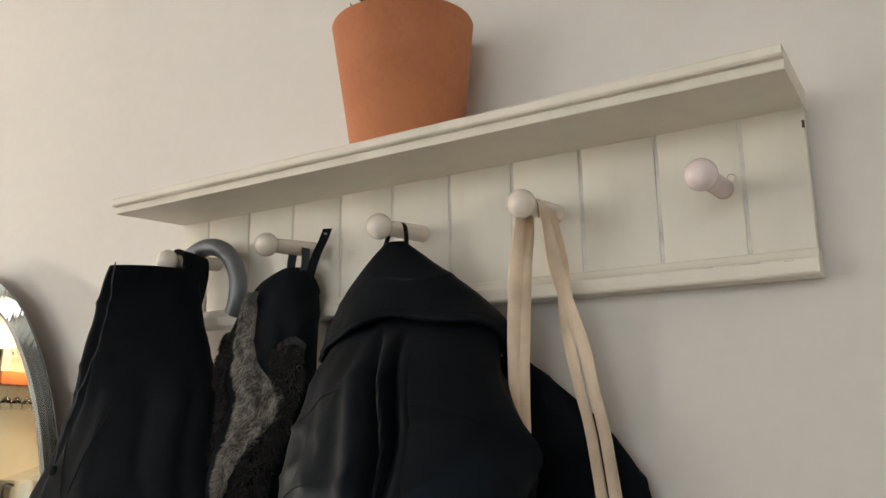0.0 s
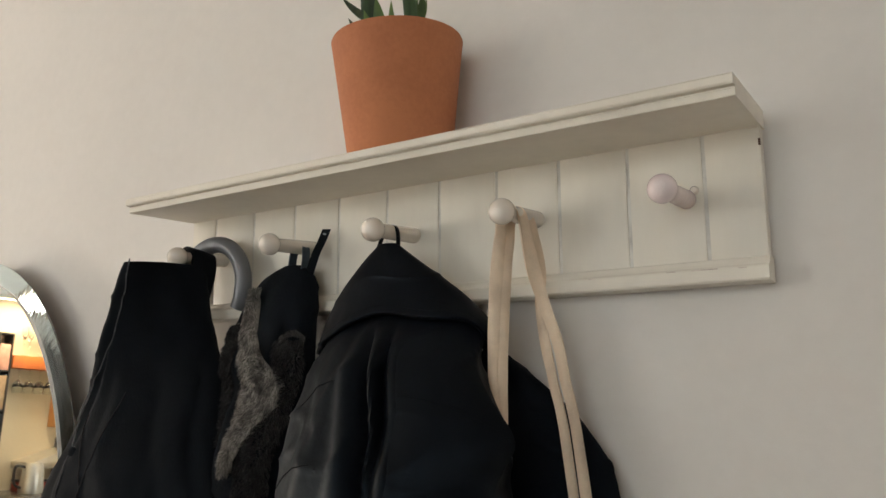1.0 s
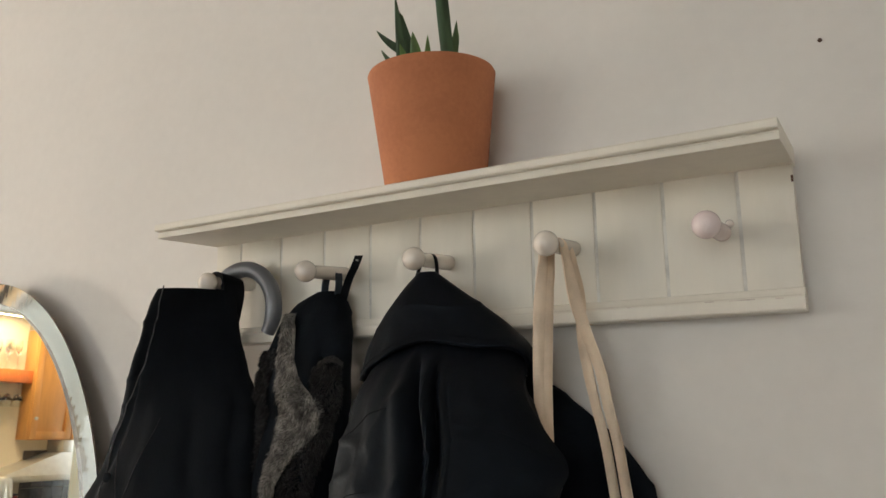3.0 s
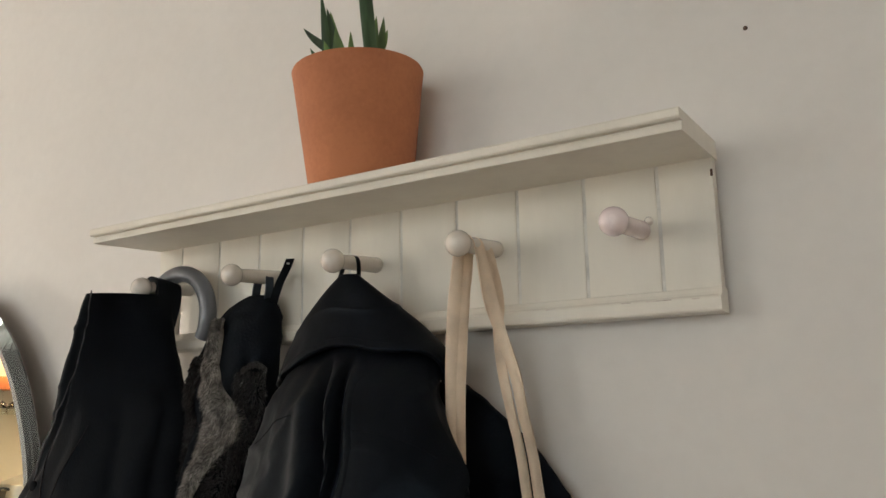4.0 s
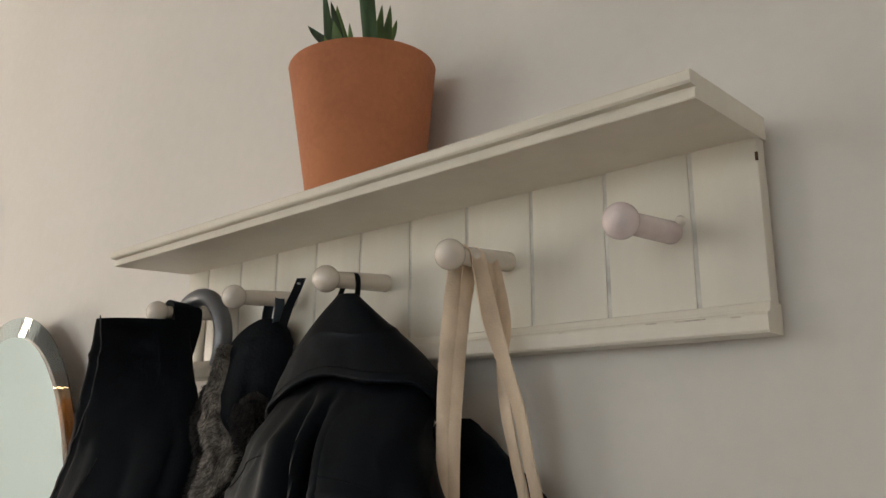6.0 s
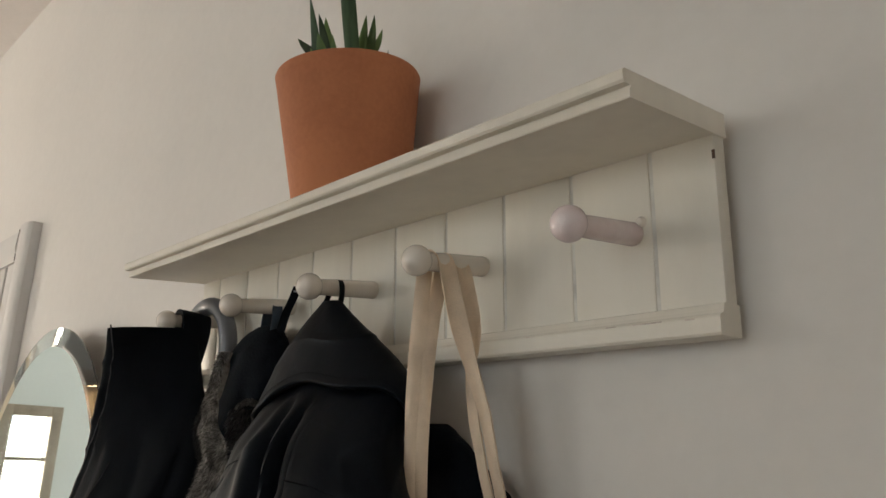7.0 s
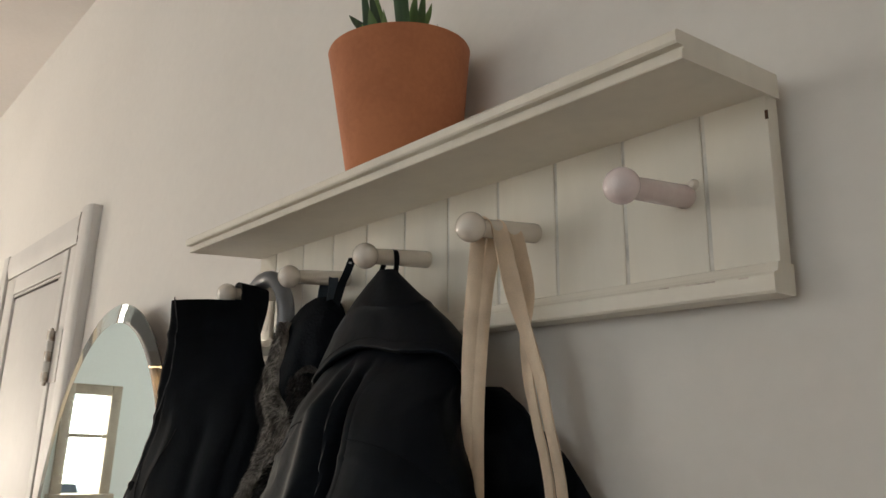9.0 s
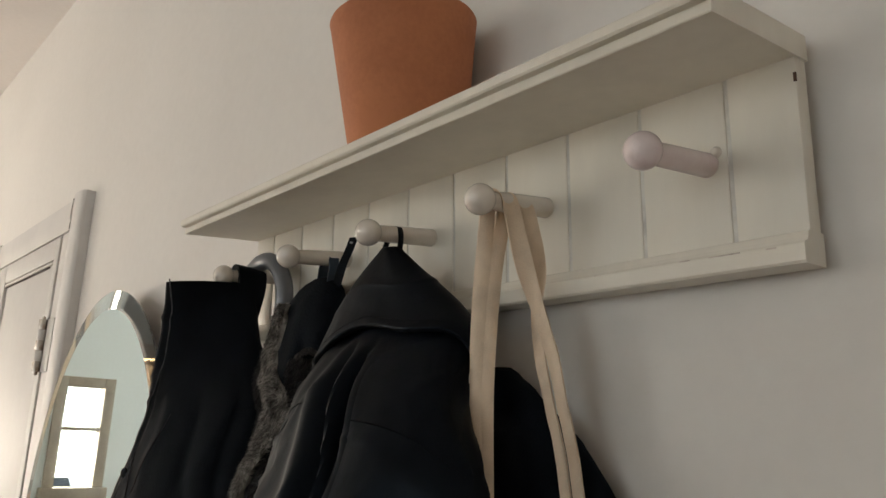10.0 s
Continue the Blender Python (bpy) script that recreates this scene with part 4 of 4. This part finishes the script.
b = bmesh.new()
NU, NV = 40, 90
gr = [[(b.verts.new(flap_point(i / NU, j / NV)), b.verts.new(flap_point(i / NU, j / NV, 0.010))) for i in range(NU + 1)] for j in range(NV + 1)]
for j in range(NV):
    for i in range(NU):
        for q in (0, 1):
            b.faces.new((gr[j][i][q], gr[j][i + 1][q], gr[j + 1][i + 1][q], gr[j + 1][i][q]))
    for i in (0, NU):
        b.faces.new((gr[j][i][0], gr[j + 1][i][0], gr[j + 1][i][1], gr[j][i][1]))
bmesh.ops.remove_doubles(b, verts=b.verts, dist=1e-5)
part("front_panel", b, NYLON, coat, "flat padded front panel")
part("quilting", stitch(lambda f: flap_point(0.05 + 0.9 * f, 0.28 + 0.16 * f - 0.04 * math.sin(f * 3.1)) + Vector((0.0003, -0.0005, 0)), 36), TAPE, coat, "stitched quilting line")
HK = [(1.7075, -0.3485, -0.0770, 0.0130, 0.0090, 9), (1.690, -0.3435, -0.0815, 0.0320, 0.0135, 9), (1.665, -0.3337, -0.0868, 0.0570, 0.0205, 9.3), (1.635, -0.3205, -0.0885, 0.0860, 0.0300, 9.5), (1.605, -0.3124, -0.0935, 0.1067, 0.0400, 7.5), (1.57, -0.3138, -0.0982, 0.111, 0.0529, 7.1)]


def hood_hem(th):
    """The brim dips at both sides and lifts in the middle."""
    d = math.degrees(th) % 360
    return 0.047 * math.exp(-(((d - 262) / 42) ** 2)) + 0.032 * math.exp(-(((d - 325) / 34) ** 2)) + 0.02 * math.exp(-(((d - 90) / 60) ** 2))


HS = dict(folds=[(228, 5, -0.0015, 0, 1.64), (205, 4, -0.0015, 40, 1.63), (300, 24, 0.002, 0, 1.64)], wrinkle=0.0030, wscale=11, seed=2.2, power=2.1)
hd = part("hood", cloth(HK, n=240, rows=80, hem=hood_hem, cap=False, **HS), NYLON, coat, "turned-down padded hood")
part("hem_stitching", stitch(lambda f: surf(HK, radians(185 + 165 * f), 1.578 + hood_hem(radians(185 + 165 * f)), out=0.0004, **HS), 110, 0.0005), TAPE, hd, "hem stitching")
md = hd.modifiers.new("thickness", "SOLIDIFY")
md.thickness, md.offset = 0.007, -1.0
SLK = [(1.576, -0.2355, -0.0300, 0.0145, 0.0120, 0), (1.566, -0.2325, -0.0300, 0.0240, 0.0150, 0), (1.54, -0.2240, -0.0290, 0.0515, 0.0165, 0), (1.50, -0.2150, -0.0280, 0.0845, 0.0165, 0), (1.47, -0.2025, -0.0280, 0.0970, 0.0175, 0), (1.43, -0.1932, -0.0280, 0.1085, 0.0175, 0), (1.0, -0.188, -0.028, 0.11, 0.018, 0)]
part("sleeve", cloth(SLK, [(280, 16, 0.006, 20, 1.54), (320, 14, -0.006, 20, 1.52)], 0.005, 14, seed=7.7), NYLON_DULL, coat)
for k, (dx, dy) in enumerate(((0.0, 0.0),)):
    lp = [(-0.364, -0.078, 1.700), (-0.3625, -0.072, 1.716), (-0.358, -0.070, 1.728), (-0.350, -0.069, 1.7325), (-0.341, -0.070, 1.728), (-0.337, -0.072, 1.714), (-0.333, -0.078, 1.696)]
    part("hanger_loop", ribbon(lp, [(0, 0.006, 0)] * 7, [(-1, 0, 0), (-1, 0, 0.2), (-0.7, 0, 0.7), (0, 0, 1), (0.7, 0, 0.7), (1, 0, 0.2), (1, 0, 0)], 0.0022), TAPE, coat, "black hanger loop")

# ---- cotton tote bag by its handles on the fourth peg ----
tote = thing("tote_bag", (0, 0, 0), "unbleached cotton tote bag hung by long handles on a peg", "bag")
tote.matrix_basis = RACK
FRONT = [
    # centre, width across the strap
    ((-0.196, -0.092, 1.30), (0.010, 0.007, 0)), ((-0.1945, -0.094, 1.45), (0.010, 0.008, 0)), ((-0.1950, -0.0925, 1.54), (0.010, 0.007, 0)),
    ((-0.1945, -0.0910, 1.60), (0.011, 0.008, 0)), ((-0.1920, -0.0875, 1.66), (0.011, 0.010, 0)), ((-0.1872, -0.0870, 1.70), (0.005, 0.014, 0)),
    ((-0.1855, -0.0850, 1.722), (0.002, 0.017, 0.001)), ((-0.1760, -0.0820, 1.7330), (0, 0.019, 0)), ((-0.1660, -0.0790, 1.7262), (0.001, 0.019, 0)),
    ((-0.1622, -0.0745, 1.70), (0.004, 0.018, 0)), ((-0.1575, -0.0670, 1.66), (0.010, 0.014, 0)), ((-0.1475, -0.0610, 1.62), (0.013, 0.004, 0)),
    ((-0.1350, -0.0580, 1.58), (0.0125, 0.001, 0)), ((-0.1290, -0.0545, 1.54), (0.012, 0.0, 0)), ((-0.1185, -0.0510, 1.48), (0.012, 0.0, 0)), ((-0.097, -0.052, 1.30), (0.012, 0.0, 0)),
]
BEHIND = [
    ((-0.190, -0.085, 1.30), (0.009, 0.008, 0)), ((-0.1885, -0.0870, 1.45), (0.009, 0.009, 0)), ((-0.1885, -0.0865, 1.54), (0.009, 0.009, 0)),
    ((-0.1875, -0.0835, 1.60), (0.009, 0.010, 0)), ((-0.1862, -0.0775, 1.66), (0.007, 0.013, 0)), ((-0.1852, -0.0695, 1.70), (0.003, 0.016, 0)),
    ((-0.1848, -0.0645, 1.722), (0.001, 0.018, 0.001)), ((-0.1760, -0.0600, 1.7318), (0, 0.018, 0)), ((-0.1668, -0.0570, 1.7248), (0.001, 0.018, 0)),
    ((-0.1628, -0.0520, 1.70), (0.004, 0.016, 0)), ((-0.1580, -0.0490, 1.66), (0.008, 0.012, 0)), ((-0.1570, -0.0540, 1.62), (0.009, 0.004, 0)),
    ((-0.1495, -0.0580, 1.58), (0.0115, 0.001, 0)), ((-0.1430, -0.0550, 1.54), (0.011, 0.0, 0)), ((-0.1325, -0.0510, 1.48), (0.011, 0.0, 0)), ((-0.1105, -0.052, 1.30), (0.011, 0.0, 0)),
]
for row in (FRONT, BEHIND):
    ways = [Vector(row[min(i + 1, len(row) - 1)][0]) - Vector(row[max(i - 1, 0)][0]) for i in range(len(row))]
    part("handle", ribbon([p for p, w in row], [w for p, w in row], [Vector(w).cross(d).normalized() for (p, w), d in zip(row, ways)], 0.0019, 12, 0.0028), CANVAS, tote)
part("bag_body", cloth([(1.31, -0.15, -0.045, 0.10, 0.020, 0), (1.2, -0.15, -0.05, 0.16, 0.03, 0), (0.85, -0.15, -0.05, 0.17, 0.035, 0)], wrinkle=0.006, n=80, rows=50, power=3), CANVAS, tote)
